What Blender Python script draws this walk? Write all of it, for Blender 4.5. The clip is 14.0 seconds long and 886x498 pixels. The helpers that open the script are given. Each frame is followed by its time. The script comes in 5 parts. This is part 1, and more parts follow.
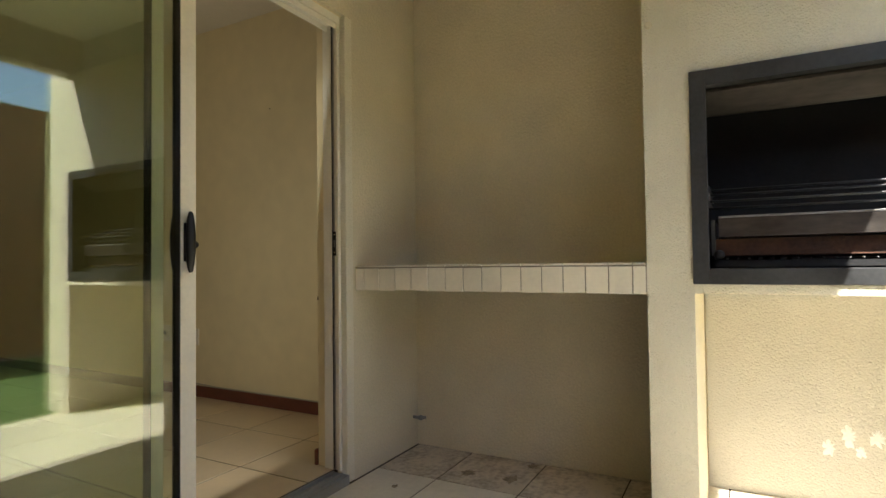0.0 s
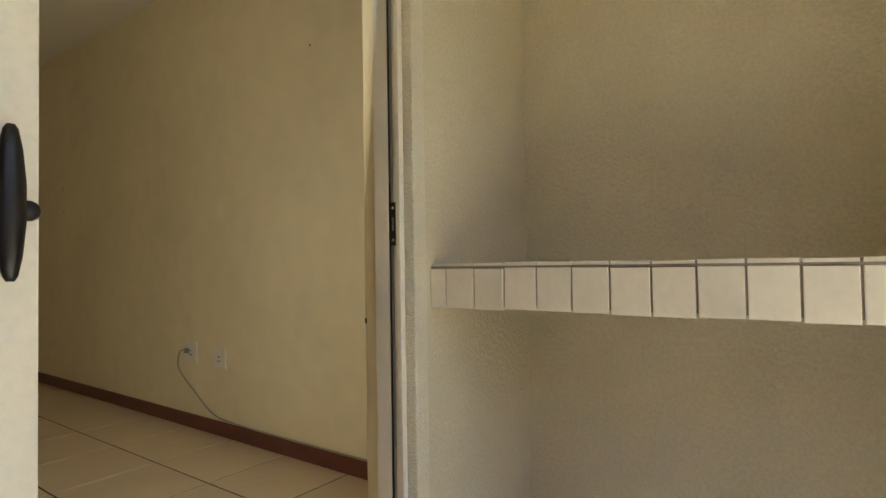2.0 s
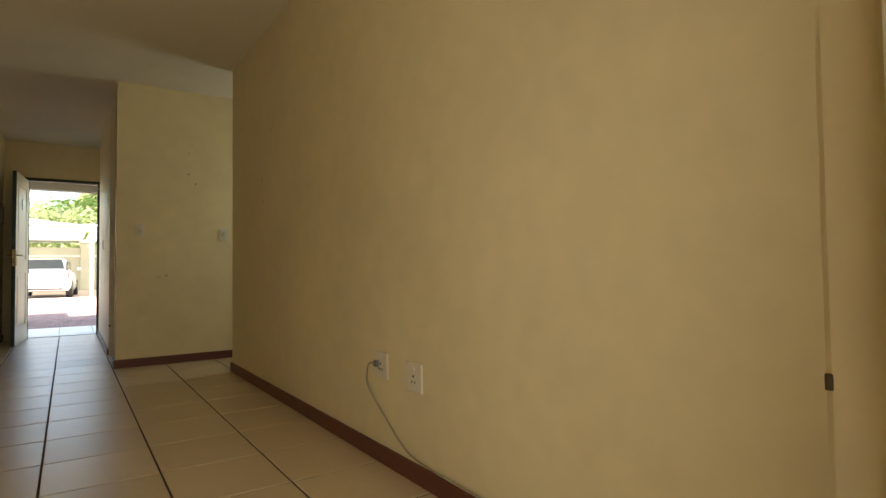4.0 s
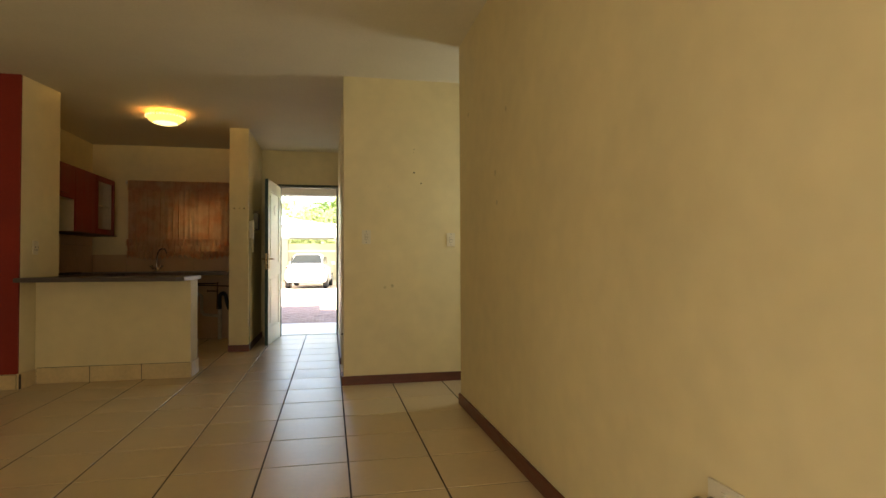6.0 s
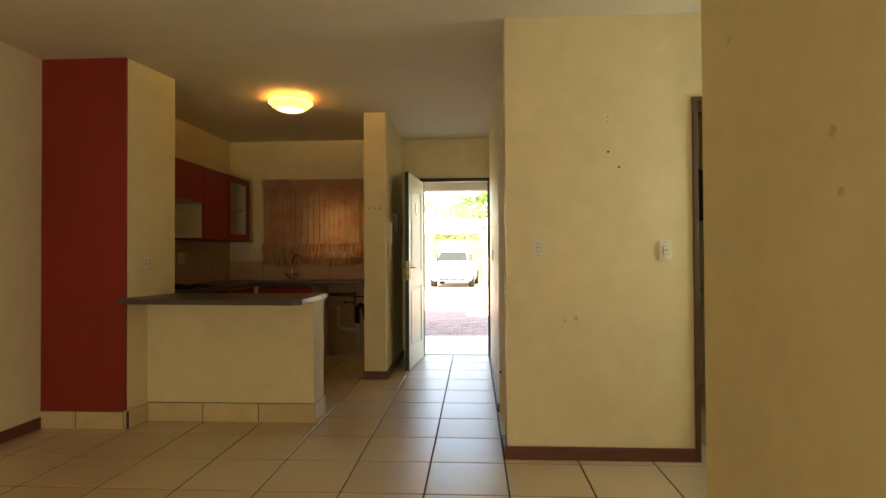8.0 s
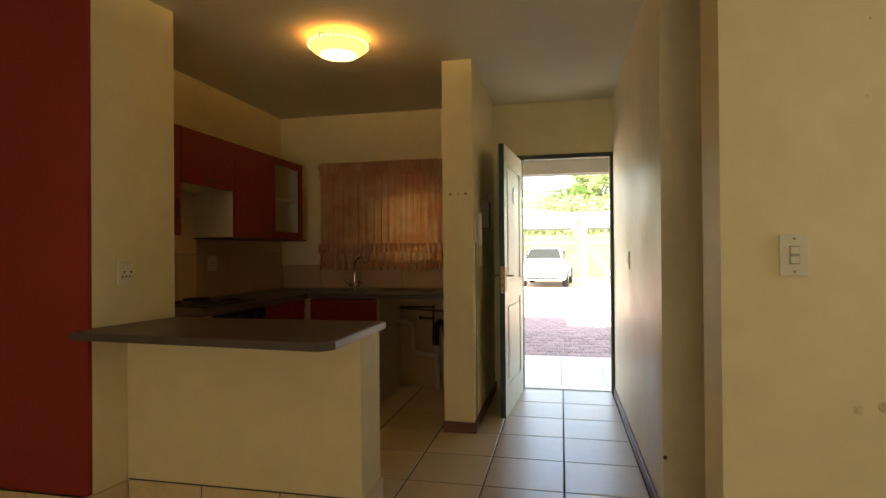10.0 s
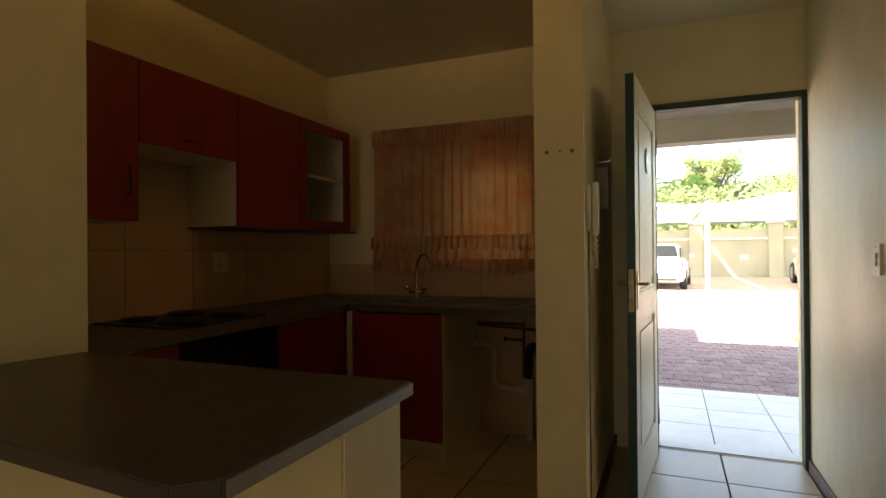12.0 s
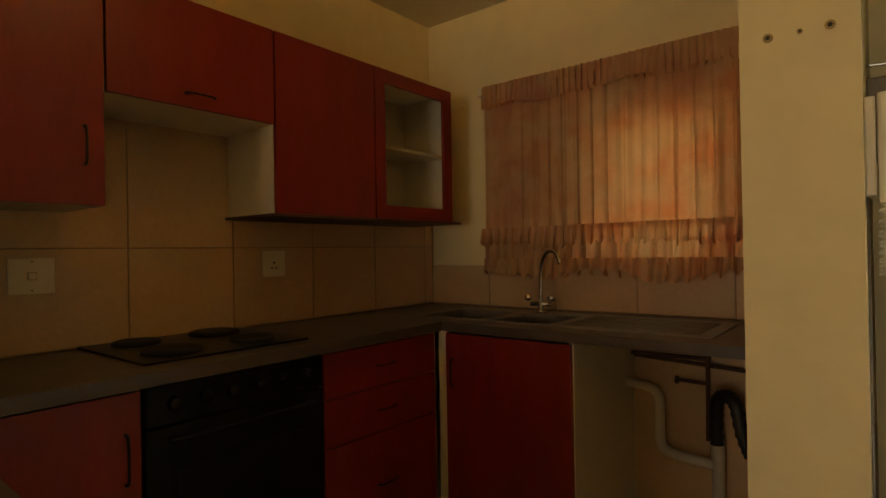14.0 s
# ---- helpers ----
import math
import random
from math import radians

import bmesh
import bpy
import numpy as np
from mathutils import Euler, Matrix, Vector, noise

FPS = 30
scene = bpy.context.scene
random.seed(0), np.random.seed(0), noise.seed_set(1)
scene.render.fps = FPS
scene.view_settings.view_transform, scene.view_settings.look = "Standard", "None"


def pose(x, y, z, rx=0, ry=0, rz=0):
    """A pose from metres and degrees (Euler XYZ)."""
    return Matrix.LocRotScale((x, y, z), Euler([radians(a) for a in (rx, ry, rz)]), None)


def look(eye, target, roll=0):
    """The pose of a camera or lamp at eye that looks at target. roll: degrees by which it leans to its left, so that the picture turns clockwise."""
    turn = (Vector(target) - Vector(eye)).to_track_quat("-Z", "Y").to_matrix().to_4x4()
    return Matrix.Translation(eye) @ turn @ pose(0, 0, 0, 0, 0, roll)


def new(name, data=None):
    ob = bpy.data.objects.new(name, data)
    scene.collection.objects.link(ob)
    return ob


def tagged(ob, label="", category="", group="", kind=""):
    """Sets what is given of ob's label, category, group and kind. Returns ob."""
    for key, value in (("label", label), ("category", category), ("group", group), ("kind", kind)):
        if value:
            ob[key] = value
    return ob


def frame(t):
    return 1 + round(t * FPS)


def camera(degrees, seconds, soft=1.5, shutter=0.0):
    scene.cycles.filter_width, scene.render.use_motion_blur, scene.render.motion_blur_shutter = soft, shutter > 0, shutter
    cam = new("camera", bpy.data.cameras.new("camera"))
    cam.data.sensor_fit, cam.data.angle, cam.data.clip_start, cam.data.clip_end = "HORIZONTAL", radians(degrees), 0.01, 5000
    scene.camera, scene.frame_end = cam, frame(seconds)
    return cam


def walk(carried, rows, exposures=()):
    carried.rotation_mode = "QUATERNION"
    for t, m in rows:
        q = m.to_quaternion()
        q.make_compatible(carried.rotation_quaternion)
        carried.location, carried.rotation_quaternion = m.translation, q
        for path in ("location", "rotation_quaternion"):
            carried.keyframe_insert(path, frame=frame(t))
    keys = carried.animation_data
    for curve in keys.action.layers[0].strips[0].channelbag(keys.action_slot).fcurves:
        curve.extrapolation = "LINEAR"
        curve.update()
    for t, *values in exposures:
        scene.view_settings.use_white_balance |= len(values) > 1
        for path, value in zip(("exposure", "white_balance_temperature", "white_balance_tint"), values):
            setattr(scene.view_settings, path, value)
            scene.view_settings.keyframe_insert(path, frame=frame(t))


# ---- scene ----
cam = camera(77.8, 14.0)
PATH = [
    (0, (0.023, -0.151, 0.907), (1.783, 0.797, 0.96), -0.7),
    (0.5, (0.277, -0.044, 0.913), (2.015, 0.943, 0.972), -0.6),
    (1, (0.502, 0.131, 0.912), (2.216, 1.161, 0.964), -0.7),
    (1.5, (0.749, 0.341, 0.915), (2.419, 1.439, 0.961), -0.9),
    (2, (0.915, 0.538, 0.903), (2.536, 1.708, 0.954), -0.9),
    (2.5, (1.111, 0.764, 0.909), (2.639, 2.055, 0.952), -1.3),
    (3, (1.246, 0.983, 0.887), (2.666, 2.39, 0.953), -0.7),
    (3.5, (1.357, 1.173, 0.869), (2.654, 2.694, 0.932), -0.9),
    (4, (1.46, 1.355, 0.85), (2.587, 3.005, 0.919), -0.7),
    (6.3, (1.71, 2.577, 1.017), (2.02, 4.553, 1.067), -0.3),
    (6.5, (1.698, 2.702, 1.008), (1.952, 4.685, 1.06), -0.3),
    (7, (1.681, 3.051, 1.072), (1.809, 5.046, 1.113), -0.3),
    (7.5, (1.656, 3.414, 1.12), (1.673, 5.414, 1.154), -0.3),
    (8, (1.627, 3.795, 1.171), (1.513, 5.792, 1.198), -0.3),
    (8.2, (1.617, 3.934, 1.16), (1.451, 5.926, 1.196), -0.3),
    (10.3, (1.332, 5.535, 1.24), (0.878, 7.483, 1.249), -0.5),
    (10.5, (1.314, 5.68, 1.234), (0.834, 7.621, 1.243), -0.5),
    (11, (1.259, 6.036, 1.234), (0.691, 7.953, 1.243), -0.5),
    (11.5, (1.177, 6.373, 1.218), (0.516, 8.261, 1.228), -0.5),
    (12, (1.103, 6.684, 1.219), (0.341, 8.534, 1.227), -0.5),
    (12.5, (1.012, 6.985, 1.219), (0.122, 8.777, 1.227), -0.6),
    (13, (0.925, 7.258, 1.227), (-0.097, 8.978, 1.234), -0.7),
    (13.5, (0.866, 7.515, 1.218), (-0.276, 9.156, 1.224), -0.7),
    (14, (0.802, 7.702, 1.203), (-0.447, 9.264, 1.215), -1.0),
]
walk(cam, [(t, look(e, g, r)) for t, e, g, r in PATH],
     exposures=[(0, 2.0, 6200, 8), (1.5, 2.45, 6000, 9), (3, 2.9, 6400, 10), (3.5, 3.0, 6700, 10), (4, 2.8, 7000, 10), (6.5, 3.55, 7500, 10), (7.5, 3.7, 7500, 10), (8.2, 3.8, 7600, 10), (10.5, 3.45, 7200, 10), (12, 2.95, 7100, 10), (12.5, 2.7, 7000, 11), (13.2, 3.05, 6900, 12), (13.5, 3.4, 7000, 13), (14, 4.05, 7900, 14)])

# ---- world, sun ----
SUN = Vector((-0.62, -0.38, 0.92)).normalized()
world = bpy.data.worlds.new("sky")
scene.world = world
world.use_nodes = True
wn = world.node_tree
sky = wn.nodes.new("ShaderNodeTexSky")
sky.sky_type, sky.sun_disc = "NISHITA", False
sky.sun_elevation = math.asin(SUN.z)
sky.sun_rotation = math.atan2(SUN.x, SUN.y)
wn.nodes["Background"].inputs["Strength"].default_value = 0.11
wn.links.new(sky.outputs["Color"], wn.nodes["Background"].inputs["Color"])
sun_data = bpy.data.lights.new("sun", "SUN")
sun_data.energy, sun_data.angle, sun_data.color = 5.0, radians(0.53), (1.0, 0.95, 0.86)
sun = new("sun", sun_data)
sun.matrix_world = look(SUN * 40, (0, 0, 0))
bulb = bpy.data.lights.new("lamp_bulb", "POINT")
bulb.energy, bulb.color, bulb.shadow_soft_size = 3.0, (1.0, 0.66, 0.25), 0.09
new("lamp_bulb", bulb).location = (0.04, 8.47, 2.515)

door_sky = bpy.data.lights.new("sliding_door_skylight", "AREA")
door_sky.shape, door_sky.size, door_sky.size_y, door_sky.energy, door_sky.color = "RECTANGLE", 1.66, 1.70, 2.35, (1.0, 0.97, 0.90)
new("sliding_door_skylight", door_sky).matrix_world = look((1.08, 1.53, 0.90), (0.95, 5.0, 1.35))

passage_sky = bpy.data.lights.new("passage_window_skylight", "AREA")
passage_sky.shape, passage_sky.size, passage_sky.size_y, passage_sky.energy, passage_sky.color = "RECTANGLE", 0.50, 0.90, 0.95, (0.70, 0.86, 1.0)
new("passage_window_skylight", passage_sky).matrix_world = look((4.02, 6.62, 1.50), (2.0, 6.62, 1.50))


# ---- materials ----
def surface(name, col, rough=0.6, var=0.08, scale=3.0, fine=60.0, bump=0.05, metal=0.0, spec=0.5, stain=None, rand=0.0,
            stretch=(1, 1, 1), kind="noise", rough_var=0.1, coat=0.0):
    """A painted, plastered, wooden or tiled surface: two scales of variation, bump and uneven gloss."""
    m = bpy.data.materials.new(name)
    m.use_nodes = True
    nt = m.node_tree
    N, L = nt.nodes, nt.links
    b = N["Principled BSDF"]
    b.inputs["Metallic"].default_value = metal
    b.inputs["Specular IOR Level"].default_value = spec
    b.inputs["Coat Weight"].default_value = coat
    tc, mp = N.new("ShaderNodeTexCoord"), N.new("ShaderNodeMapping")
    mp.inputs["Scale"].default_value = stretch
    info = N.new("ShaderNodeObjectInfo")
    add = N.new("ShaderNodeVectorMath")
    add.operation = "MULTIPLY_ADD"
    add.inputs[1].default_value = (1, 1, 1)
    shift = N.new("ShaderNodeVectorMath")
    shift.operation = "SCALE"
    shift.inputs[0].default_value = (17.0, 31.0, 7.0)
    L.new(info.outputs["Random"], shift.inputs["Scale"])
    L.new(tc.outputs["Object"], add.inputs[0])
    L.new(shift.outputs[0], add.inputs[2])
    L.new(add.outputs[0], mp.inputs["Vector"])
    big, small = N.new("ShaderNodeTexNoise"), N.new("ShaderNodeTexNoise")
    big.inputs["Scale"].default_value, big.inputs["Detail"].default_value = scale, 5
    small.inputs["Scale"].default_value, small.inputs["Detail"].default_value = fine, 3
    L.new(mp.outputs[0], big.inputs["Vector"])
    L.new(mp.outputs[0], small.inputs["Vector"])
    mixv = N.new("ShaderNodeMath")
    mixv.operation = "MULTIPLY_ADD"
    mixv.inputs[1].default_value = 0.35
    L.new(small.outputs["Fac"], mixv.inputs[0])
    half = N.new("ShaderNodeMath")
    half.operation = "MULTIPLY"
    half.inputs[1].default_value = 0.65
    L.new(big.outputs["Fac"], half.inputs[0])
    L.new(half.outputs[0], mixv.inputs[2])
    ramp = N.new("ShaderNodeValToRGB")
    lo = [max(0.0, c * (1 - var * 2.2)) for c in col]
    hi = [min(1.0, c * (1 + var)) for c in col]
    if stain:
        lo = stain
    ramp.color_ramp.elements[0].position, ramp.color_ramp.elements[0].color = 0.30, (*lo, 1)
    ramp.color_ramp.elements[1].position, ramp.color_ramp.elements[1].color = 0.56 if stain else 0.68, (*hi, 1)
    L.new(mixv.outputs[0], ramp.inputs[0])
    colour = ramp.outputs["Color"]
    if rand:
        hsv = N.new("ShaderNodeHueSaturation")
        rr = N.new("ShaderNodeMapRange")
        rr.inputs["To Min"].default_value, rr.inputs["To Max"].default_value = 1 - rand, 1 + rand
        L.new(info.outputs["Random"], rr.inputs["Value"])
        L.new(rr.outputs[0], hsv.inputs["Value"])
        L.new(colour, hsv.inputs["Color"])
        colour = hsv.outputs["Color"]
    L.new(colour, b.inputs["Base Color"])
    rv = N.new("ShaderNodeMapRange")
    rv.inputs["From Min"].default_value, rv.inputs["From Max"].default_value = 0.3, 0.7
    rv.inputs["To Min"].default_value, rv.inputs["To Max"].default_value = max(0.02, rough - rough_var), min(1, rough + rough_var)
    L.new(big.outputs["Fac"], rv.inputs["Value"])
    L.new(rv.outputs[0], b.inputs["Roughness"])
    if bump:
        bn = N.new("ShaderNodeBump")
        bn.inputs["Strength"].default_value = bump
        bn.inputs["Distance"].default_value = 0.01
        height = small.outputs["Fac"]
        if kind == "stipple":
            vo = N.new("ShaderNodeTexVoronoi")
            vo.inputs["Scale"].default_value = fine * 0.8
            vo.feature = "SMOOTH_F1"
            L.new(mp.outputs[0], vo.inputs["Vector"])
            mm = N.new("ShaderNodeMath")
            mm.operation = "SUBTRACT"
            L.new(small.outputs["Fac"], mm.inputs[0])
            L.new(vo.outputs["Distance"], mm.inputs[1])
            height = mm.outputs[0]
        L.new(height, bn.inputs["Height"])
        L.new(bn.outputs[0], b.inputs["Normal"])
    return m


def glass(name, tint=(0.95, 0.97, 0.95), rough=0.0, gain=1.0):
    """A thin pane: clear, with the gloss of glass."""
    m = bpy.data.materials.new(name)
    m.use_nodes = True
    nt = m.node_tree
    N, L = nt.nodes, nt.links
    N.remove(N["Principled BSDF"])
    tr, gl, mx, fr = N.new("ShaderNodeBsdfTransparent"), N.new("ShaderNodeBsdfGlossy"), N.new("ShaderNodeMixShader"), N.new("ShaderNodeLayerWeight")
    tr.inputs["Color"].default_value = (*tint, 1)
    gl.inputs["Roughness"].default_value = rough
    power = N.new("ShaderNodeMath")
    power.operation = "POWER"
    power.inputs[1].default_value = 5.0
    base = N.new("ShaderNodeMath")
    base.operation = "MULTIPLY_ADD"
    base.inputs[1].default_value, base.inputs[2].default_value = 0.95, 0.045
    fr.inputs["Blend"].default_value = 0.5
    L.new(fr.outputs["Facing"], power.inputs[0])
    L.new(power.outputs[0], base.inputs[0])
    two = N.new("ShaderNodeMath")
    two.operation, two.use_clamp = "MULTIPLY", True
    two.inputs[1].default_value = gain
    L.new(base.outputs[0], two.inputs[0])
    L.new(two.outputs[0], mx.inputs[0])
    L.new(tr.outputs[0], mx.inputs[1])
    L.new(gl.outputs[0], mx.inputs[2])
    L.new(mx.outputs[0], N["Material Output"].inputs["Surface"])
    return m


def cloth(name, col, through_col, share=0.5, pattern=None):
    """Thin cloth that lets light through."""
    m = surface(name, col, 0.9, 0.12, 14, 160, 0.1, spec=0.1)
    nt = m.node_tree
    N, L = nt.nodes, nt.links
    tl, mx = N.new("ShaderNodeBsdfTranslucent"), N.new("ShaderNodeMixShader")
    tl.inputs["Color"].default_value = (*through_col, 1)
    if pattern:
        tc, no, rp = N.new("ShaderNodeTexCoord"), N.new("ShaderNodeTexNoise"), N.new("ShaderNodeValToRGB")
        no.inputs["Scale"].default_value, no.inputs["Detail"].default_value = 5.0, 3
        rp.color_ramp.elements[0].position, rp.color_ramp.elements[0].color = 0.42, (*through_col, 1)
        rp.color_ramp.elements[1].position, rp.color_ramp.elements[1].color = 0.62, (*pattern, 1)
        L.new(tc.outputs["Object"], no.inputs["Vector"])
        L.new(no.outputs["Fac"], rp.inputs[0])
        L.new(rp.outputs[0], tl.inputs["Color"])
    mx.inputs[0].default_value = share
    L.new(N["Principled BSDF"].outputs[0], mx.inputs[1])
    L.new(tl.outputs[0], mx.inputs[2])
    L.new(mx.outputs[0], N["Material Output"].inputs["Surface"])
    return m


def glow(name, col, strength):
    m = bpy.data.materials.new(name)
    m.use_nodes = True
    b = m.node_tree.nodes["Principled BSDF"]
    b.inputs["Base Color"].default_value = (*[min(1, c) for c in col], 1)
    b.inputs["Emission Color"].default_value = (*col, 1)
    b.inputs["Emission Strength"].default_value = strength
    b.inputs["Roughness"].default_value = 0.25
    return m


M_WALL = surface("cream_wall_paint", (0.80, 0.67, 0.39), 0.55, 0.05, 1.3, 9, 0.01, spec=0.35)
M_WALL_C = surface("scuffed_corridor_paint", (0.79, 0.69, 0.46), 0.46, 0.07, 3.4, 24, 0.010, spec=0.45, stretch=(1, 1.5, 0.6), rough_var=0.08)
M_CEIL = surface("ceiling_paint", (0.74, 0.66, 0.49), 0.8, 0.04, 1.2, 60, 0.03, spec=0.2)
M_RED = surface("red_wall_paint", (0.30, 0.030, 0.018), 0.6, 0.07, 2.0, 60, 0.04, spec=0.3)
M_PLASTER = surface("textured_patio_plaster", (0.80, 0.73, 0.56), 0.85, 0.06, 2.2, 200, 0.5, spec=0.2, kind="stipple")
# Rough braai plaster with the recess's shade put into its colour.
M_PANEL = surface("recess_darkened_plaster", (0.58, 0.54, 0.45), 0.9, 0.07, 3, 170, 0.4, spec=0.2, kind="stipple")
M_PLASTER2 = surface("smooth_patio_plaster", (0.76, 0.67, 0.47), 0.85, 0.09, 1.6, 110, 0.28, spec=0.2, kind="stipple")
M_TILE = surface("cream_floor_tile", (0.66, 0.51, 0.31), 0.335, 0.04, 4, 30, 0.012, spec=0.85, rand=0.05, rough_var=0.04)
M_PTILE = surface("pale_patio_tile", (0.76, 0.69, 0.55), 0.38, 0.08, 4, 40, 0.03, rand=0.05, rough_var=0.07)
M_NTILE = surface("grimy_patio_tile", (0.56, 0.48, 0.36), 0.5, 0.15, 5, 40, 0.05, stain=(0.20, 0.15, 0.10), rand=0.05)
# Grey plaster taken darker to hold the shade under the porch.
M_BEAM = surface("shade_darkened_grey_plaster", (0.31, 0.285, 0.24), 0.9, 0.08, 2, 60, 0.15)
M_GROUT = surface("dark_grout", (0.075, 0.055, 0.04), 0.95, 0.2, 4, 90, 0.2)
M_SKIRT_TILE = surface("skirting_tile", (0.72, 0.55, 0.30), 0.42, 0.08, 6, 40, 0.02, rand=0.05)
M_SKIRT = surface("red_brown_skirting", (0.15, 0.045, 0.025), 0.45, 0.2, 5, 60, 0.08, stretch=(1, 1, 4))
M_WHITE_TILE = surface("white_glazed_tile", (0.89, 0.81, 0.64), 0.22, 0.04, 9, 60, 0.03, rand=0.05, rough_var=0.04)
M_ALU = surface("cream_aluminium", (0.85, 0.79, 0.65), 0.4, 0.05, 6, 90, 0.02)
M_ALU_D = surface("grey_aluminium_channel", (0.36, 0.35, 0.32), 0.4, 0.08, 6, 90, 0.02, metal=0.4)
M_BLACK = surface("black_plastic", (0.012, 0.010, 0.010), 0.4, 0.2, 20, 90, 0.04)
M_GLASS = glass("door_glass", (0.82, 0.86, 0.76), 0.0, 2.3)
M_PANE = glass("window_glass")
# Both pane tints are set to dim the daylight and place the curtain's glow.
M_WPANE = glass("dimmed_window_glass", (0.52, 0.46, 0.37), 0.05)
M_DIM_PANE = glass("strongly_dimmed_glass", (0.18, 0.16, 0.13), 0.2)
M_STEEL_D = surface("dark_painted_steel", (0.055, 0.055, 0.055), 0.5, 0.2, 7, 80, 0.06, metal=0.3)
M_STEEL_G = surface("grey_galvanised_steel", (0.30, 0.29, 0.28), 0.45, 0.2, 9, 60, 0.05, metal=0.6)
M_SOOT = surface("sooty_steel", (0.010, 0.009, 0.009), 0.7, 0.3, 6, 60, 0.1)
M_HOOD = surface("smoke_browned_steel", (0.075, 0.062, 0.052), 0.45, 0.3, 8, 60, 0.06, metal=0.5, stretch=(1, 0.3, 1))
M_RUST = surface("rusty_steel", (0.10, 0.045, 0.025), 0.8, 0.3, 12, 80, 0.2)
M_CHROME = surface("chrome", (0.72, 0.72, 0.72), 0.12, 0.03, 9, 90, 0.0, metal=1.0, rough_var=0.04)
M_BRASS = surface("worn_brass", (0.42, 0.30, 0.14), 0.35, 0.1, 12, 90, 0.03, metal=1.0)
M_WHITE = surface("white_plastic", (0.78, 0.70, 0.53), 0.36, 0.03, 8, 90, 0.0, rough_var=0.05)
M_CAB = surface("red_stained_veneer", (0.23, 0.017, 0.013), 0.38, 0.10, 3, 30, 0.02, stretch=(3, 3, 0.5), rough_var=0.08)
M_CARCASS = surface("pale_melamine", (0.74, 0.66, 0.50), 0.5, 0.04, 6, 80, 0.0)
M_TOP = surface("dark_brown_laminate", (0.085, 0.065, 0.055), 0.36, 0.06, 9, 140, 0.01, rough_var=0.03)
M_TOP_EDGE = surface("grey_laminate_edge", (0.30, 0.27, 0.23), 0.4, 0.08, 12, 120, 0.02)
M_OVEN = surface("black_oven_enamel", (0.006, 0.006, 0.006), 0.34, 0.1, 8, 90, 0.0, rough_var=0.04, spec=0.2)
M_WTILE = surface("beige_wall_tile", (0.60, 0.40, 0.23), 0.34, 0.07, 4, 50, 0.02, rand=0.04, rough_var=0.04)
M_WGROUT = surface("brown_wall_grout", (0.38, 0.24, 0.135), 0.9, 0.1, 6, 90, 0.1)
M_CURTAIN = cloth("peach_curtain_cloth", (0.60, 0.45, 0.29), (0.95, 0.56, 0.24), 0.52, (0.90, 0.30, 0.08))
M_PIPE_W = surface("white_pvc", (0.62, 0.56, 0.44), 0.4, 0.08, 8, 90, 0.0)
M_HOSE = surface("black_hose", (0.015, 0.013, 0.012), 0.5, 0.1, 8, 90, 0.1)
M_DOOR = surface("pale_green_door_paint", (0.62, 0.61, 0.46), 0.42, 0.06, 4, 60, 0.05, stretch=(3, 3, 0.5))
M_DOOR_EDGE = surface("dark_green_door_edge", (0.030, 0.075, 0.055), 0.45, 0.12, 5, 60, 0.05)
M_FRAME = surface("dark_green_steel_frame", (0.040, 0.055, 0.032), 0.6, 0.15, 5, 60, 0.04)
M_PORCH = surface("pale_porch_tile", (0.80, 0.77, 0.70), 0.4, 0.06, 5, 40, 0.03, rand=0.04)
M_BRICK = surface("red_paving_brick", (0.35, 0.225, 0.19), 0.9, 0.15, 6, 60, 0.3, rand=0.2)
# Sunlit copy of the brick paving: the sun is put into its paler colour.
M_SUNLIT_PAVING = surface("sunlit_paving", (0.42, 0.33, 0.28), 0.9, 0.1, 3, 30, 0.2)
M_GROUND = surface("earth", (0.20, 0.16, 0.10), 0.95, 0.2, 1.5, 12, 0.3)
M_GRASS = surface("lawn_green", (0.075, 0.13, 0.03), 0.9, 0.3, 6, 80, 0.3)
M_WALLEXT = surface("grey_green_wall_plaster", (0.46, 0.45, 0.36), 0.9, 0.08, 1.0, 30, 0.2)
M_FACE = surface("facing_brick", (0.30, 0.16, 0.09), 0.9, 0.15, 5, 50, 0.3, rand=0.25)
M_MORTAR = surface("mortar", (0.32, 0.27, 0.20), 0.95, 0.1, 6, 70, 0.2)
M_CAR = surface("white_car_paint", (0.75, 0.75, 0.74), 0.25, 0.02, 4, 90, 0.0, coat=0.6)
M_CARGLASS = surface("dark_car_glass", (0.05, 0.06, 0.065), 0.15, 0.05, 4, 90, 0.0, spec=0.2)
M_TYRE = surface("tyre_rubber", (0.025, 0.025, 0.025), 0.8, 0.1, 8, 90, 0.1)
M_LIGHTRED = surface("red_tail_light", (0.55, 0.09, 0.08), 0.2, 0.05, 9, 90, 0.0)
M_SAIL = cloth("pale_shade_net", (0.62, 0.62, 0.55), (0.55, 0.55, 0.48), 0.4)
M_VALANCE = surface("grey_net_valance", (0.26, 0.27, 0.25), 0.9, 0.1, 8, 60, 0.1)
M_POST = surface("white_steel_post", (0.70, 0.70, 0.66), 0.5, 0.05, 6, 90, 0.0)
M_BARK = surface("bark", (0.14, 0.09, 0.06), 0.95, 0.25, 8, 40, 0.4)
M_LEAF = cloth("leaf_green", (0.065, 0.11, 0.03), (0.16, 0.24, 0.05), 0.35)
M_LEAF2 = cloth("yellow_green_leaf", (0.24, 0.275, 0.13), (0.50, 0.56, 0.28), 0.5)
M_STAIN = surface("dried_mud_stain", (0.36, 0.29, 0.20), 0.95, 0.3, 25, 160, 0.2)
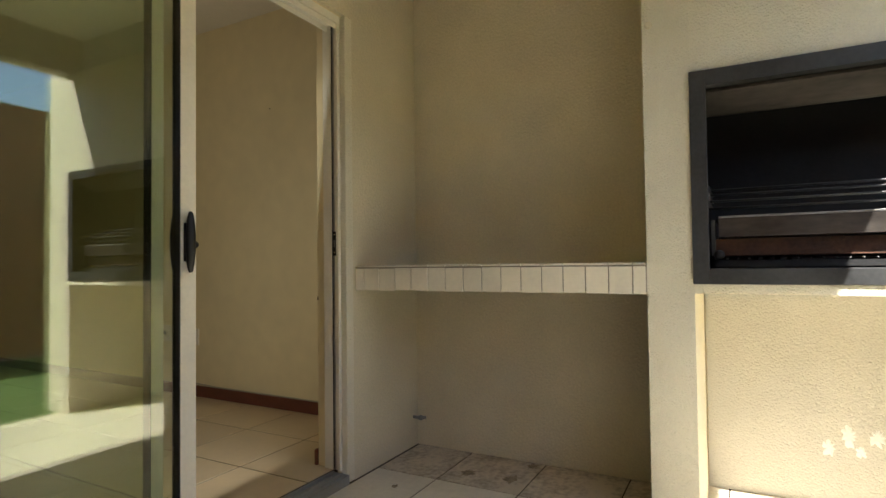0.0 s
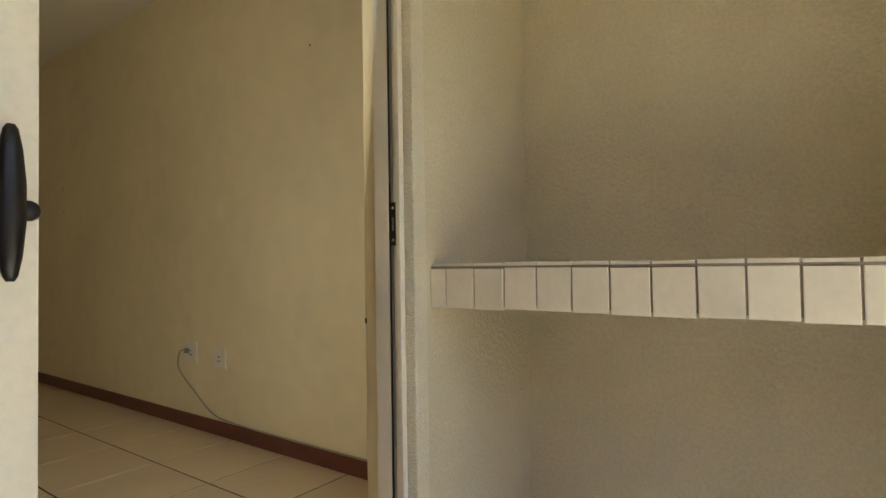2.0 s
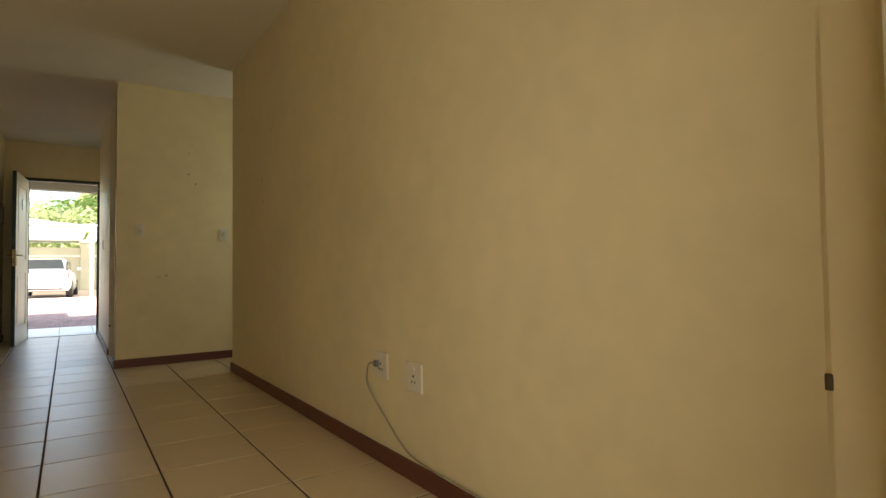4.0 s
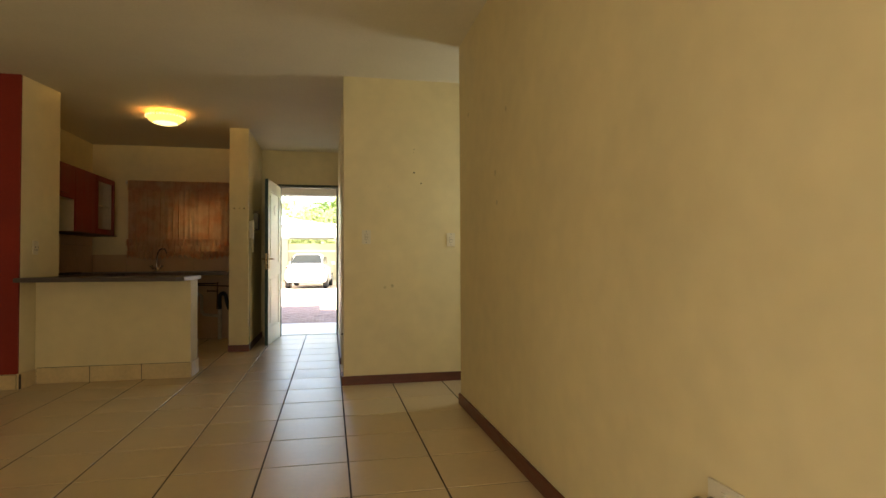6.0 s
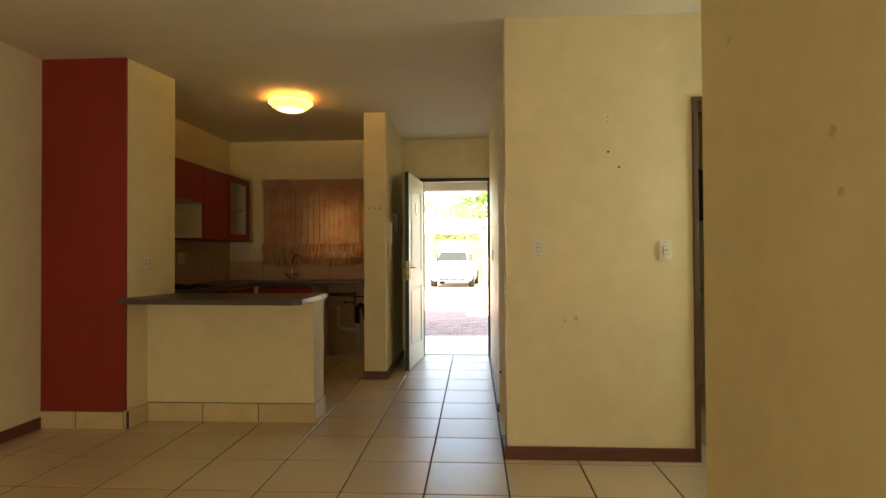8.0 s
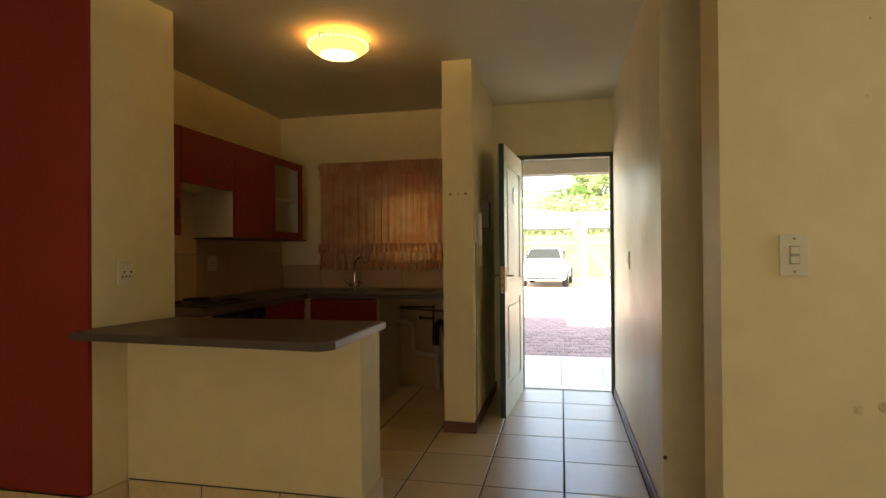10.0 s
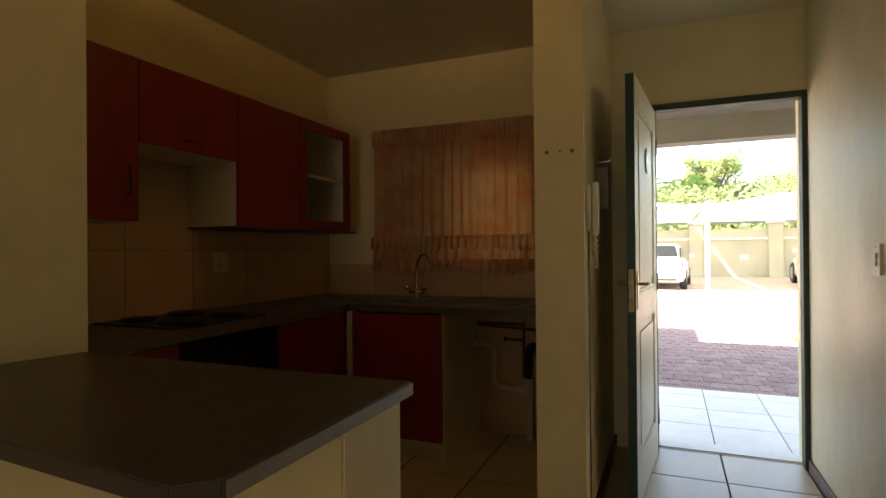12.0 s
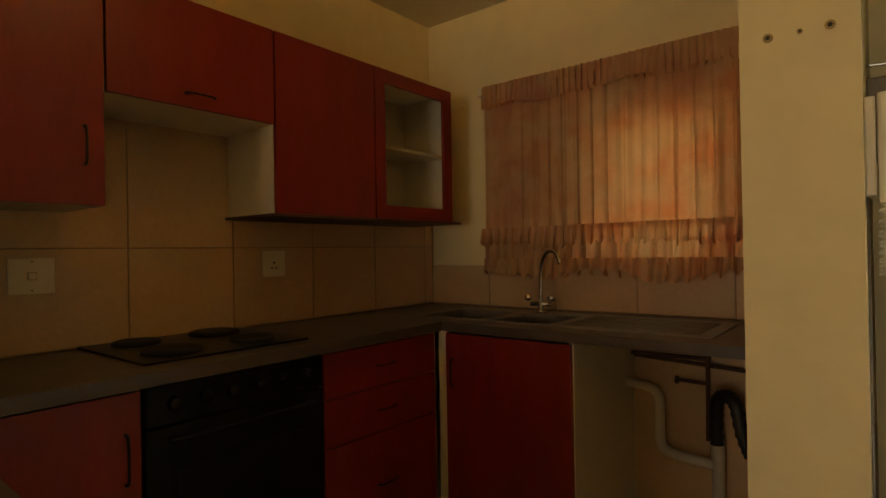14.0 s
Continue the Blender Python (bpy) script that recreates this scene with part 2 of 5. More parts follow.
M_DIRT = surface("wall_grime", (0.10, 0.07, 0.04), 0.95, 0.2, 40, 200, 0.1)
M_SMUDGE = surface("wall_smudge", (0.70, 0.585, 0.34), 0.8, 0.15, 30, 120, 0.05)
M_CGROUT = surface("grey_brown_counter_grout", (0.34, 0.28, 0.20), 0.95, 0.15, 8, 90, 0.1)
M_CABLE = surface("beige_cable_sheath", (0.40, 0.34, 0.23), 0.5, 0.08, 8, 90, 0.0)
M_PLAQUE = surface("white_ceramic_plaque", (0.86, 0.84, 0.76), 0.1, 0.03, 9, 90, 0.0, spec=0.8, rough_var=0.03)
M_CHIME = surface("grey_brown_plastic", (0.22, 0.18, 0.13), 0.5, 0.1, 9, 90, 0.0)
M_PULL = surface("dark_bronze_pull", (0.045, 0.035, 0.030), 0.35, 0.1, 12, 90, 0.0, metal=0.7)
M_LAMP = glow("lit_alabaster_glass", (1.0, 0.60, 0.15), 0.20)
M_LAMP_HOT = glow("lit_bowl_centre", (1.0, 0.74, 0.28), 0.33)
M_DARK = surface("dark_timber", (0.10, 0.05, 0.025), 0.5, 0.15, 5, 60, 0.05)


# ---- builders ----
def box_into(bm, x0, x1, y0, y1, z0, z1, bevel=0.0):
    v = [bm.verts.new((x, y, z)) for x in (x0, x1) for y in (y0, y1) for z in (z0, z1)]
    f = [bm.faces.new([v[i] for i in q]) for q in ((0, 1, 3, 2), (4, 6, 7, 5), (0, 4, 5, 1), (2, 3, 7, 6), (0, 2, 6, 4), (1, 5, 7, 3))]
    if bevel:
        edges = list({e for g in f for e in g.edges})
        bmesh.ops.bevel(bm, geom=edges, offset=bevel, segments=2, affect="EDGES", profile=0.6)
    return bm


def box(x0, x1, y0, y1, z0, z1, bevel=0.0):
    return box_into(bmesh.new(), x0, x1, y0, y1, z0, z1, bevel)


def boxes(rows, bevel=0.0):
    bm = bmesh.new()
    for r in rows:
        box_into(bm, *r, bevel=bevel)
    return bm


def prism(points, axis, a, b, bevel=0.0):
    """A polygon pushed along an axis from a to b. Points are the other two coordinates, in axis order."""
    bm = bmesh.new()
    put = {"x": lambda p, c: (c, p[0], p[1]), "y": lambda p, c: (p[0], c, p[1]), "z": lambda p, c: (p[0], p[1], c)}[axis]
    lo, hi = [bm.verts.new(put(p, a)) for p in points], [bm.verts.new(put(p, b)) for p in points]
    bm.faces.new(lo), bm.faces.new(hi)
    n = len(points)
    for i in range(n):
        bm.faces.new((lo[i], lo[(i + 1) % n], hi[(i + 1) % n], hi[i]))
    bmesh.ops.recalc_face_normals(bm, faces=bm.faces)
    if bevel:
        bmesh.ops.bevel(bm, geom=list(bm.edges), offset=bevel, segments=2, affect="EDGES")
    return bm


def tube_into(bm, pts, r, seg=10, smooth=True, closed_ends=True):
    """A round tube through the points, rounded at the bends."""
    P = [Vector(p) for p in pts]
    if smooth and len(P) > 2:
        out = []
        for i in range(len(P) - 1):
            a, b, c, d = P[max(0, i - 1)], P[i], P[i + 1], P[min(len(P) - 1, i + 2)]
            for k in range(6):
                s = k / 6
                out.append(0.5 * ((2 * b) + (c - a) * s + (2 * a - 5 * b + 4 * c - d) * s * s + (3 * b - a - 3 * c + d) * s ** 3))
        P = out + [P[-1]]
    rings, side = [], None
    for i, p in enumerate(P):
        d = (P[min(len(P) - 1, i + 1)] - P[max(0, i - 1)]).normalized()
        if side is None:
            side = d.cross(Vector((0, 0, 1)) if abs(d.z) < 0.9 else Vector((1, 0, 0))).normalized()
        side = (side - d * side.dot(d)).normalized()
        up = d.cross(side)
        rr = r[i * len(r) // len(P)] if isinstance(r, (list, tuple)) else r
        rings.append([bm.verts.new(p + (side * math.cos(a) + up * math.sin(a)) * rr) for a in [k * math.tau / seg for k in range(seg)]])
    for a, b in zip(rings, rings[1:]):
        for k in range(seg):
            bm.faces.new((a[k], a[(k + 1) % seg], b[(k + 1) % seg], b[k])).smooth = True
    if closed_ends:
        bm.faces.new(rings[0][::-1]), bm.faces.new(rings[-1])
    return bm


def tube(pts, r, seg=10, smooth=True):
    return tube_into(bmesh.new(), pts, r, seg, smooth)


def lathe(profile, seg=32, centre=(0, 0, 0), axis="z"):
    """Turns a profile of (radius, height) round an axis."""
    bm = bmesh.new()
    rings = []
    for r, h in profile:
        ring = []
        for k in range(seg):
            a = k * math.tau / seg
            u, v = r * math.cos(a), r * math.sin(a)
            p = {"z": (u, v, h), "y": (u, h, v), "x": (h, u, v)}[axis]
            ring.append(bm.verts.new(Vector(p) + Vector(centre)))
        rings.append(ring)
    for a, b in zip(rings, rings[1:]):
        for k in range(seg):
            bm.faces.new((a[k], a[(k + 1) % seg], b[(k + 1) % seg], b[k])).smooth = True
    for ring in (rings[0], rings[-1]):
        bm.faces.new(ring)
    bmesh.ops.remove_doubles(bm, verts=bm.verts, dist=0.0002)
    bmesh.ops.recalc_face_normals(bm, faces=bm.faces)
    return bm


def mesh_of(name, bm, material):
    bmesh.ops.recalc_face_normals(bm, faces=bm.faces)
    me = bpy.data.meshes.new(name)
    bm.to_mesh(me)
    bm.free()
    me.materials.append(material)
    return me


def part(name, bm, material, parent, label=""):
    """Links a bmesh, given in world places, as one mesh object under a thing or a part."""
    ob = new(name, mesh_of(name, bm, material))
    ob.parent = parent
    ob.matrix_parent_inverse = BASE.get(parent.name, Matrix()).inverted()
    BASE[ob.name] = BASE.get(parent.name, Matrix())
    ob.matrix_basis = Matrix()
    if parent.type == "MESH":
        ob.matrix_parent_inverse = Matrix()
    return tagged(ob, label)


BASE = {}


def thing(name, at, label, category, group=""):
    """An Empty at the base of a thing, to carry its parts."""
    ob = new(name)
    ob.empty_display_size = 0.1
    ob.matrix_basis = Matrix.Translation(at)
    BASE[ob.name] = Matrix.Translation(at)
    return tagged(ob, label, category, group)


def single(name, bm, material, label, category, group=""):
    return tagged(new(name, mesh_of(name, bm, material)), label, category, group)


def setting(name, bm, material, label, category="wall"):
    return tagged(new(name, mesh_of(name, bm, material)), label, category, "", "structure")


def piece(name, me, parent, at=(0, 0, 0), turn=0.0):
    """One of many alike pieces, on shared mesh data."""
    ob = new(name, me)
    ob.parent = parent
    ob.matrix_basis = pose(*at, 0, 0, turn)
    return ob


def tile_mesh(name, w, d, h, material, edge=0.0015):
    """A slab with its top edges worn round, its top at z = 0."""
    bm = bmesh.new()
    lo = [bm.verts.new((x * w / 2, y * d / 2, -h)) for x, y in ((-1, -1), (1, -1), (1, 1), (-1, 1))]
    mid = [bm.verts.new((x * w / 2, y * d / 2, -edge)) for x, y in ((-1, -1), (1, -1), (1, 1), (-1, 1))]
    top = [bm.verts.new((x * (w / 2 - edge), y * (d / 2 - edge), 0)) for x, y in ((-1, -1), (1, -1), (1, 1), (-1, 1))]
    for a, b in ((lo, mid), (mid, top)):
        for i in range(4):
            bm.faces.new((a[i], a[(i + 1) % 4], b[(i + 1) % 4], b[i]))
    bm.faces.new(top)
    return mesh_of(name, bm, material)


TILE_STOCK = {}


def lay(parent, region, x0, y0, w, d, gap, z, h, material, name="tile"):
    """Lays tiles on a grid, with a joint through (x0, y0), cut at the region's edges."""
    rx0, rx1, ry0, ry1 = region
    i = math.floor((rx0 - x0) / w)
    while x0 + i * w < rx1 - 0.01:
        j = math.floor((ry0 - y0) / d)
        while y0 + j * d < ry1 - 0.01:
            a, b = max(rx0, x0 + i * w + gap / 2), min(rx1, x0 + (i + 1) * w - gap / 2)
            c, e = max(ry0, y0 + j * d + gap / 2), min(ry1, y0 + (j + 1) * d - gap / 2)
            if b - a > 0.015 and e - c > 0.015:
                key = (round(b - a, 3), round(e - c, 3), h, material.name)
                if key not in TILE_STOCK:
                    TILE_STOCK[key] = tile_mesh(name, b - a, e - c, h, material)
                piece(name, TILE_STOCK[key], parent, ((a + b) / 2, (c + e) / 2, z))
            j += 1
        i += 1


# ---- the house: floors, walls, ceilings ----
H = 2.56          # ceiling
XL, XR = -1.38, 2.614   # living room side walls
YB = 10.25        # inner face of the front wall
PZ = -0.052       # patio floor
YS = 1.555        # inner face of the south wall
YP = 1.385        # patio face of the south wall
NX = 2.565        # back wall of the patio nook
DX0, DX1, DZ = 0.20, 1.985, 2.025   # sliding door opening

floor = setting("floor", box(XL - 0.2, 4.2, 1.456, YB + 0.16, -0.2, -0.003), M_GROUT, "screed floor under cream ceramic tiles", "floor")
wall_east = setting("wall_east", box(XR, 2.81, YS, 6.22, -0.2, H), M_WALL, "cream painted living room wall with scuffs")
wall_west = setting("wall_west", box(XL - 0.2, XL, YS, YB, -0.2, H), M_WALL, "cream painted living room and kitchen wall")
wall_south = setting("wall_south", boxes([(XL - 0.2, DX0, YP + 0.024, YS, -0.3, H), (DX0, DX1, YP + 0.024, YS, DZ, H), (DX1, 2.81, YP + 0.024, YS, -0.3, H)]),
                     M_WALL, "cream plastered wall round the sliding door")
patio_face = setting("wall_patio", boxes([(XL - 0.2, DX0, YP, YP + 0.022, -0.3, 2.40), (DX0, DX1 + 0.028, YP, YP + 0.022, DZ + 0.002, 2.40), (DX1 + 0.028, 2.81, YP, YP + 0.022, -0.3, 2.40)]),
                     M_PLASTER2, "textured cream patio wall beside the sliding door")
setting("wall_reveal", box(1.962, 2.0125, YP - 0.004, 1.420, PZ, DZ, 0.005), M_PLASTER, "rough plastered reveal of the sliding door")
wall_switch = setting("wall_switch", boxes([(1.81, 2.89, 7.0, 7.2, -0.2, H), (2.89, 3.62, 7.0, 7.2, 2.05, H), (3.62, 4.2, 7.0, 7.2, -0.2, H)]),
                      M_WALL, "cream painted wall with two light switches and old screw holes")
wall_corridor = setting("wall_corridor", box(1.81, 2.62, 7.95, YB, -0.2, H), M_WALL_C, "cream painted entrance corridor wall, scuffed")
setting("wall_passage", boxes([(2.62, 2.75, 7.2, YB, -0.2, H), (4.0, 4.2, 5.5, 6.36, -0.2, H), (4.0, 4.2, 6.88, 7.0, -0.2, H), (4.0, 4.2, 6.36, 6.88, -0.2, 1.04), (4.0, 4.2, 6.36, 6.88, 1.96, H), (2.81, 4.0, 6.02, 6.22, -0.2, H),
                               (3.9, 4.2, 7.2, 9.4, -0.2, H), (2.75, 3.9, 9.2, 9.4, -0.2, H)]), M_WALL, "cream painted passage walls")
wall_north = setting("wall_north", boxes([(XL - 0.2, -0.60, YB, YB + 0.22, -0.3, H), (-0.60, 0.26, YB, YB + 0.22, -0.3, 1.13), (-0.60, 0.26, YB, YB + 0.22, 1.98, H),
                                          (0.26, 1.0, YB, YB + 0.22, -0.3, H), (1.0, 1.80, YB, YB + 0.22, 2.09, H), (1.80, 4.2, YB, YB + 0.22, -0.3, H)]),
                     M_WALL, "cream painted front wall with door and kitchen window")
wall_pier = setting("wall_pier", box(0.57, 0.778, 9.02, YB, -0.2, H), M_WALL, "cream painted wall end between kitchen and corridor")
pillar = setting("wall_pillar", prism([(XL, 7.47), (-0.770, 7.47), (-0.692, 7.926), (XL, 7.926)], "z", -0.2, H), M_WALL, "cream wall end beside the breakfast bar")
setting("wall_red_panel", box(XL, -0.774, 7.447, 7.468, 0.121, H), M_RED, "dark red painted feature wall")
setting("ceiling", box(XL - 0.2, 4.2, YP + 0.024, YB + 0.22, H, H + 0.2), M_CEIL, "off-white painted ceiling", "ceiling")

# floor tiles
TW = 0.42
for reg in ((XL, XR, 1.458, 6.085), (XL, 4.0, 6.085, 9.465), (XL, 1.81, 9.465, YB + 0.10)):
    lay(floor, reg, 1.372, 6.93, TW, 0.4225, 0.009, 0.0, 0.012, M_TILE)

# skirtings
def skirting(name, x0, x1, y0, y1, h=0.075):
    setting(name, box(x0, x1, y0, y1, 0.0, h, 0.004), M_SKIRT, "red-brown wooden skirting board", "skirting")


skirting("baseboard_east", XR - 0.016, XR, YS, 6.22)
skirting("baseboard_east_end", XR - 0.016, 2.81, 6.22, 6.236)
skirting("baseboard_switch", 1.794, 2.87, 6.984, 7.0)
skirting("baseboard_switch_end", 1.794, 1.81, 7.0, 7.2)
skirting("baseboard_corridor", 1.796, 1.81, 7.95, YB - 0.04, 0.065)
skirting("baseboard_west", XL, XL + 0.016, YS, 7.447)
skirting("baseboard_pier", 0.562, 0.794, 9.004, 9.02)
skirting("baseboard_pier_side", 0.778, 0.794, 9.02, YB)
skirting("baseboard_south", 2.022, XR - 0.016, YS, YS + 0.016)

# skirting tiles round the pillar and the bar
sk = setting("skirting_tiles", boxes([(XL, -0.745, 7.436, 7.4465, 0.0, 0.119), (-0.724, 0.485, 7.630, 7.6405, 0.0, 0.134)]), M_GROUT, "cream skirting tiles under the red wall and bar", "skirting")
for k, (x0, x1) in enumerate(((-1.38, -1.12), (-1.114, -0.777))):
    piece("tile", mesh_of("tile", box(x0, x1, 7.432, 7.446, 0.0, 0.117, 0.003), M_SKIRT_TILE), sk)
piece("tile", mesh_of("tile", prism([(-0.773, 7.432), (-0.758, 7.432), (-0.725, 7.627), (-0.741, 7.627)], "z", 0.0, 0.125, 0.002), M_SKIRT_TILE), sk)
for x0 in (-0.722, -0.315, 0.092):
    piece("tile", mesh_of("tile", box(x0, min(0.498, x0 + 0.402), 7.627, 7.640, 0.0, 0.132, 0.003), M_SKIRT_TILE), sk)
piece("tile", mesh_of("tile", box(0.485, 0.498, 7.641, 7.90, 0.0, 0.132, 0.003), M_SKIRT_TILE), sk)

pw = thing("window_2", (4.1, 6.62, 1.04), "small passage window in a pale frame", "window")
pw["kind"] = "structure"
part("window_frame", boxes([(4.08, 4.12, 6.36, 6.39, 1.04, 1.96), (4.08, 4.12, 6.85, 6.88, 1.04, 1.96), (4.08, 4.12, 6.39, 6.85, 1.04, 1.07), (4.08, 4.12, 6.39, 6.85, 1.93, 1.96)], 0.002), M_ALU, pw)
part("pane", box(4.098, 4.102, 6.39, 6.85, 1.07, 1.93), M_PANE, pw, "clear glass").visible_shadow = False

# ---- breakfast bar ----
bar = thing("breakfast_bar", (-0.1, 7.75, 0), "plastered breakfast bar with dark brown laminate top", "breakfast bar")
part("base", prism([(-0.741, 7.641), (0.485, 7.641), (0.485, 7.90), (-0.696, 7.90)], "z", 0, 0.857, 0.004), M_WALL, bar, "cream plastered dwarf wall")
out = [(-0.757, 7.330), (0.462, 7.240), (0.512, 7.288), (0.512, 7.915), (-0.690, 7.915), (-0.766, 7.469), (-0.768, 7.445)]
part("worktop", prism(out, "z", 0.862, 0.897, 0.003), M_TOP, bar, "dark brown laminate top with cut corners")
part("edge_band", boxes([(0.5125, 0.515, 7.293, 7.910, 0.866, 0.893)]), M_TOP_EDGE, bar, "pale laminate edging")

# ---- sliding door ----
sl = thing("sliding_door", (1.1, 1.45, 0), "cream aluminium sliding door standing open", "sliding door")
FY0, FY1 = 1.410, 1.500
part("head_frame", boxes([(DX0, DX1, FY0, FY1, DZ - 0.035, DZ), (DX0 + 0.03, DX1 - 0.03, FY0 + 0.008, FY0 + 0.014, DZ - 0.058, DZ - 0.035), (DX0 + 0.03, DX1 - 0.03, FY1 - 0.026, FY1 - 0.020, DZ - 0.058, DZ - 0.035)], 0.002), M_ALU, sl)
part("sill_track", boxes([(DX0, 1.960, YP - 0.015, 1.455, PZ - 0.02, -0.012), (DX0 + 0.03, 1.935, 1.388, 1.394, -0.012, 0.004), (DX0 + 0.03, 1.935, 1.434, 1.440, -0.012, 0.004)], 0.002),
     M_ALU_D, sl, "dull grey aluminium sill with two rails")
part("left_jamb", box(DX0, DX0 + 0.038, FY0, FY1, 0.0, DZ - 0.035, 0.003), M_ALU, sl)
rj = part("right_jamb", boxes([(1.944, 1.961, FY0, FY0 + 0.014, 0.0, DZ - 0.035), (1.956, 1.985, FY0 + 0.014, FY0 + 0.042, 0.0, DZ - 0.035), (1.950, 1.985, FY0 + 0.042, FY1, 0.0, DZ - 0.035)], 0.002),
          M_ALU, sl, "cream aluminium jamb with a channel")
part("channel_seal", box(1.9505, 1.9555, FY0 + 0.0375, FY0 + 0.0405, 0.004, DZ - 0.04), M_BLACK, rj)
part("channel_lip", box(1.9535, 1.9555, FY0 + 0.030, FY0 + 0.037, 0.004, DZ - 0.04), M_ALU_D, rj)
part("strike_plate", box(1.947, 1.9555, FY0 + 0.0145, FY0 + 0.034, 0.948, 1.056, 0.002), M_BLACK, rj, "black strike plate with two screws")
part("strike_slot", box(1.9455, 1.947, FY0 + 0.022, FY0 + 0.027, 0.985, 1.018), M_STEEL_G, rj)
for zz in (0.962, 1.042):
    part("screw", lathe([(0.0038, 1.9462), (0.0038, 1.9475), (0.0, 1.9475)], 10, (0, FY0 + 0.0245, zz), "x"), M_CHROME, rj)


def leaf(name, x0, x1, y0, wide, label):
    """One glazed leaf: two stiles, two rails, a pane and its gaskets."""
    top = DZ - 0.04
    lf = part(name, boxes([(x0, x0 + wide, y0, y0 + 0.033, 0.006, top), (x1 - wide, x1, y0, y0 + 0.033, 0.006, top),
                           (x0 + wide, x1 - wide, y0 + 0.002, y0 + 0.031, 0.006, 0.085), (x0 + wide, x1 - wide, y0 + 0.002, y0 + 0.031, top - 0.06, top)], 0.003), M_ALU, sl, label)
    pane = part("pane", box(x0 + wide - 0.005, x1 - wide + 0.005, y0 + 0.014, y0 + 0.020, 0.080, top - 0.055), M_GLASS, lf, "clear door glass")
    pane.visible_shadow = False
    part("gasket", boxes([(x1 - wide - 0.0035, x1 - wide - 0.0005, y0 - 0.0005, y0 + 0.0335, 0.085, top - 0.06), (x0 + wide + 0.0005, x0 + wide + 0.004, y0 - 0.0005, y0 + 0.0335, 0.085, top - 0.06)]), M_BLACK, lf)
    return lf


LY = 1.355          # front of the sliding leaf, on its outer track
part("outer_track", boxes([(DX0 - 0.04, 1.17, LY - 0.015, YP - 0.016, PZ, -0.012), (DX0 - 0.04, 1.17, LY + 0.014, LY + 0.020, -0.012, 0.005)], 0.002), M_ALU_D, sl, "dull grey outer track")
part("outer_head", boxes([(DX0 - 0.04, 1.17, LY - 0.010, YP - 0.002, DZ - 0.038, DZ + 0.02)], 0.003), M_ALU, sl)
fixed = leaf("fixed_leaf", DX0 + 0.040, 1.091, 1.390, 0.040, "fixed glazed leaf")
moving = leaf("sliding_leaf", DX0 + 0.005, 1.178, LY, 0.056, "sliding glazed leaf with black handle")
HX, HZ = 1.142, 0.983
for side, yy in ((-1, LY), (1, LY + 0.033)):
    hb = bmesh.new()
    prof = [(HZ + d, r) for d, r in ((-0.094, 0.005), (-0.088, 0.009), (-0.064, 0.014), (-0.024, 0.018), (0.024, 0.018), (0.064, 0.014), (0.088, 0.009), (0.094, 0.005))]
    rings = []
    for z, r in prof:
        ring = [hb.verts.new((HX + r * 0.9 * math.cos(a), yy + side * (0.021 + r * 0.7 * math.sin(a)), z)) for a in [k * math.tau / 12 for k in range(12)]]
        rings.append(ring)
    for a, b in zip(rings, rings[1:]):
        for k in range(12):
            hb.faces.new((a[k], a[(k + 1) % 12], b[(k + 1) % 12], b[k])).smooth = True
    hb.faces.new(rings[0]), hb.faces.new(rings[-1])
    part("handle", hb, M_BLACK, moving, "black curved pull handle")
    part("back_plate", box(HX - 0.010, HX + 0.010, min(yy, yy + side * 0.010), max(yy, yy + side * 0.010), HZ - 0.06, HZ + 0.06, 0.003), M_BLACK, moving)
    part("latch", lathe([(0.0, 0), (0.011, 0), (0.013, side * 0.012), (0.009, side * 0.02), (0.0, side * 0.021)], 14, (HX + 0.021, yy, HZ - 0.008), "y"), M_BLACK, moving)

setting("wall_reveal_inside", box(1.964, 2.0, FY1 + 0.001, YS - 0.004, 0.0, DZ, 0.006), M_WALL, "worn cream plaster reveal inside the sliding door")
single("wall_chip", box(1.9625, 1.968, YS - 0.011, YS - 0.0045, 0.748, 0.762, 0.002), M_DIRT, "small dark chip in the plaster edge", "wall mark")
skirting("baseboard_reveal", 1.958, 2.021, YS - 0.003, YS + 0.014, 0.07)

# ---- patio ----
PH = 2.39           # patio ceiling
patio = setting("patio_floor", box(-3.0, 2.81, -1.12, 1.41, PZ - 0.25, PZ - 0.003), M_GROUT, "patio slab under cream tiles", "floor")
lay(patio, (-1.29, 2.178, -1.10, YP - 0.016), 2.18, 1.06, 0.385, 0.385, 0.006, PZ, 0.012, M_PTILE)
lay(patio, (2.178, 2.80, -1.10, 0.132), 2.18, 1.06, 0.385, 0.385, 0.006, PZ, 0.012, M_PTILE)
lay(patio, (2.183, NX, 0.134, YP - 0.016), 2.18, 1.06, 0.385, 0.385, 0.006, PZ, 0.012, M_NTILE)
# Out of view: added to bound the patio sun patch and darken the nook.
setting("wall_patio_west", box(-1.50, -1.30, -4.02, YP, PZ - 0.2, PH), M_FACE, "unseen brown brick wall added to close and shade the patio")
setting("wall_nook", boxes([(NX, 2.80, 0.0, YP, -0.4, PH), (2.66, 2.80, -1.30, 0.0, -0.4, PH)]), M_PLASTER2, "textured cream wall behind the tiled counter")
setting("patio_ceiling", boxes([(-3.0, 2.81, -0.85, YP + 0.17, PH + 0.2, 2.795), (-3.0, 2.81, -0.85, YP, PH, PH + 0.2), (-3.0, 2.81, -0.97, -0.85, 2.15, 2.795)]), M_CEIL, "off-white patio ceiling slab with edge beam", "ceiling")
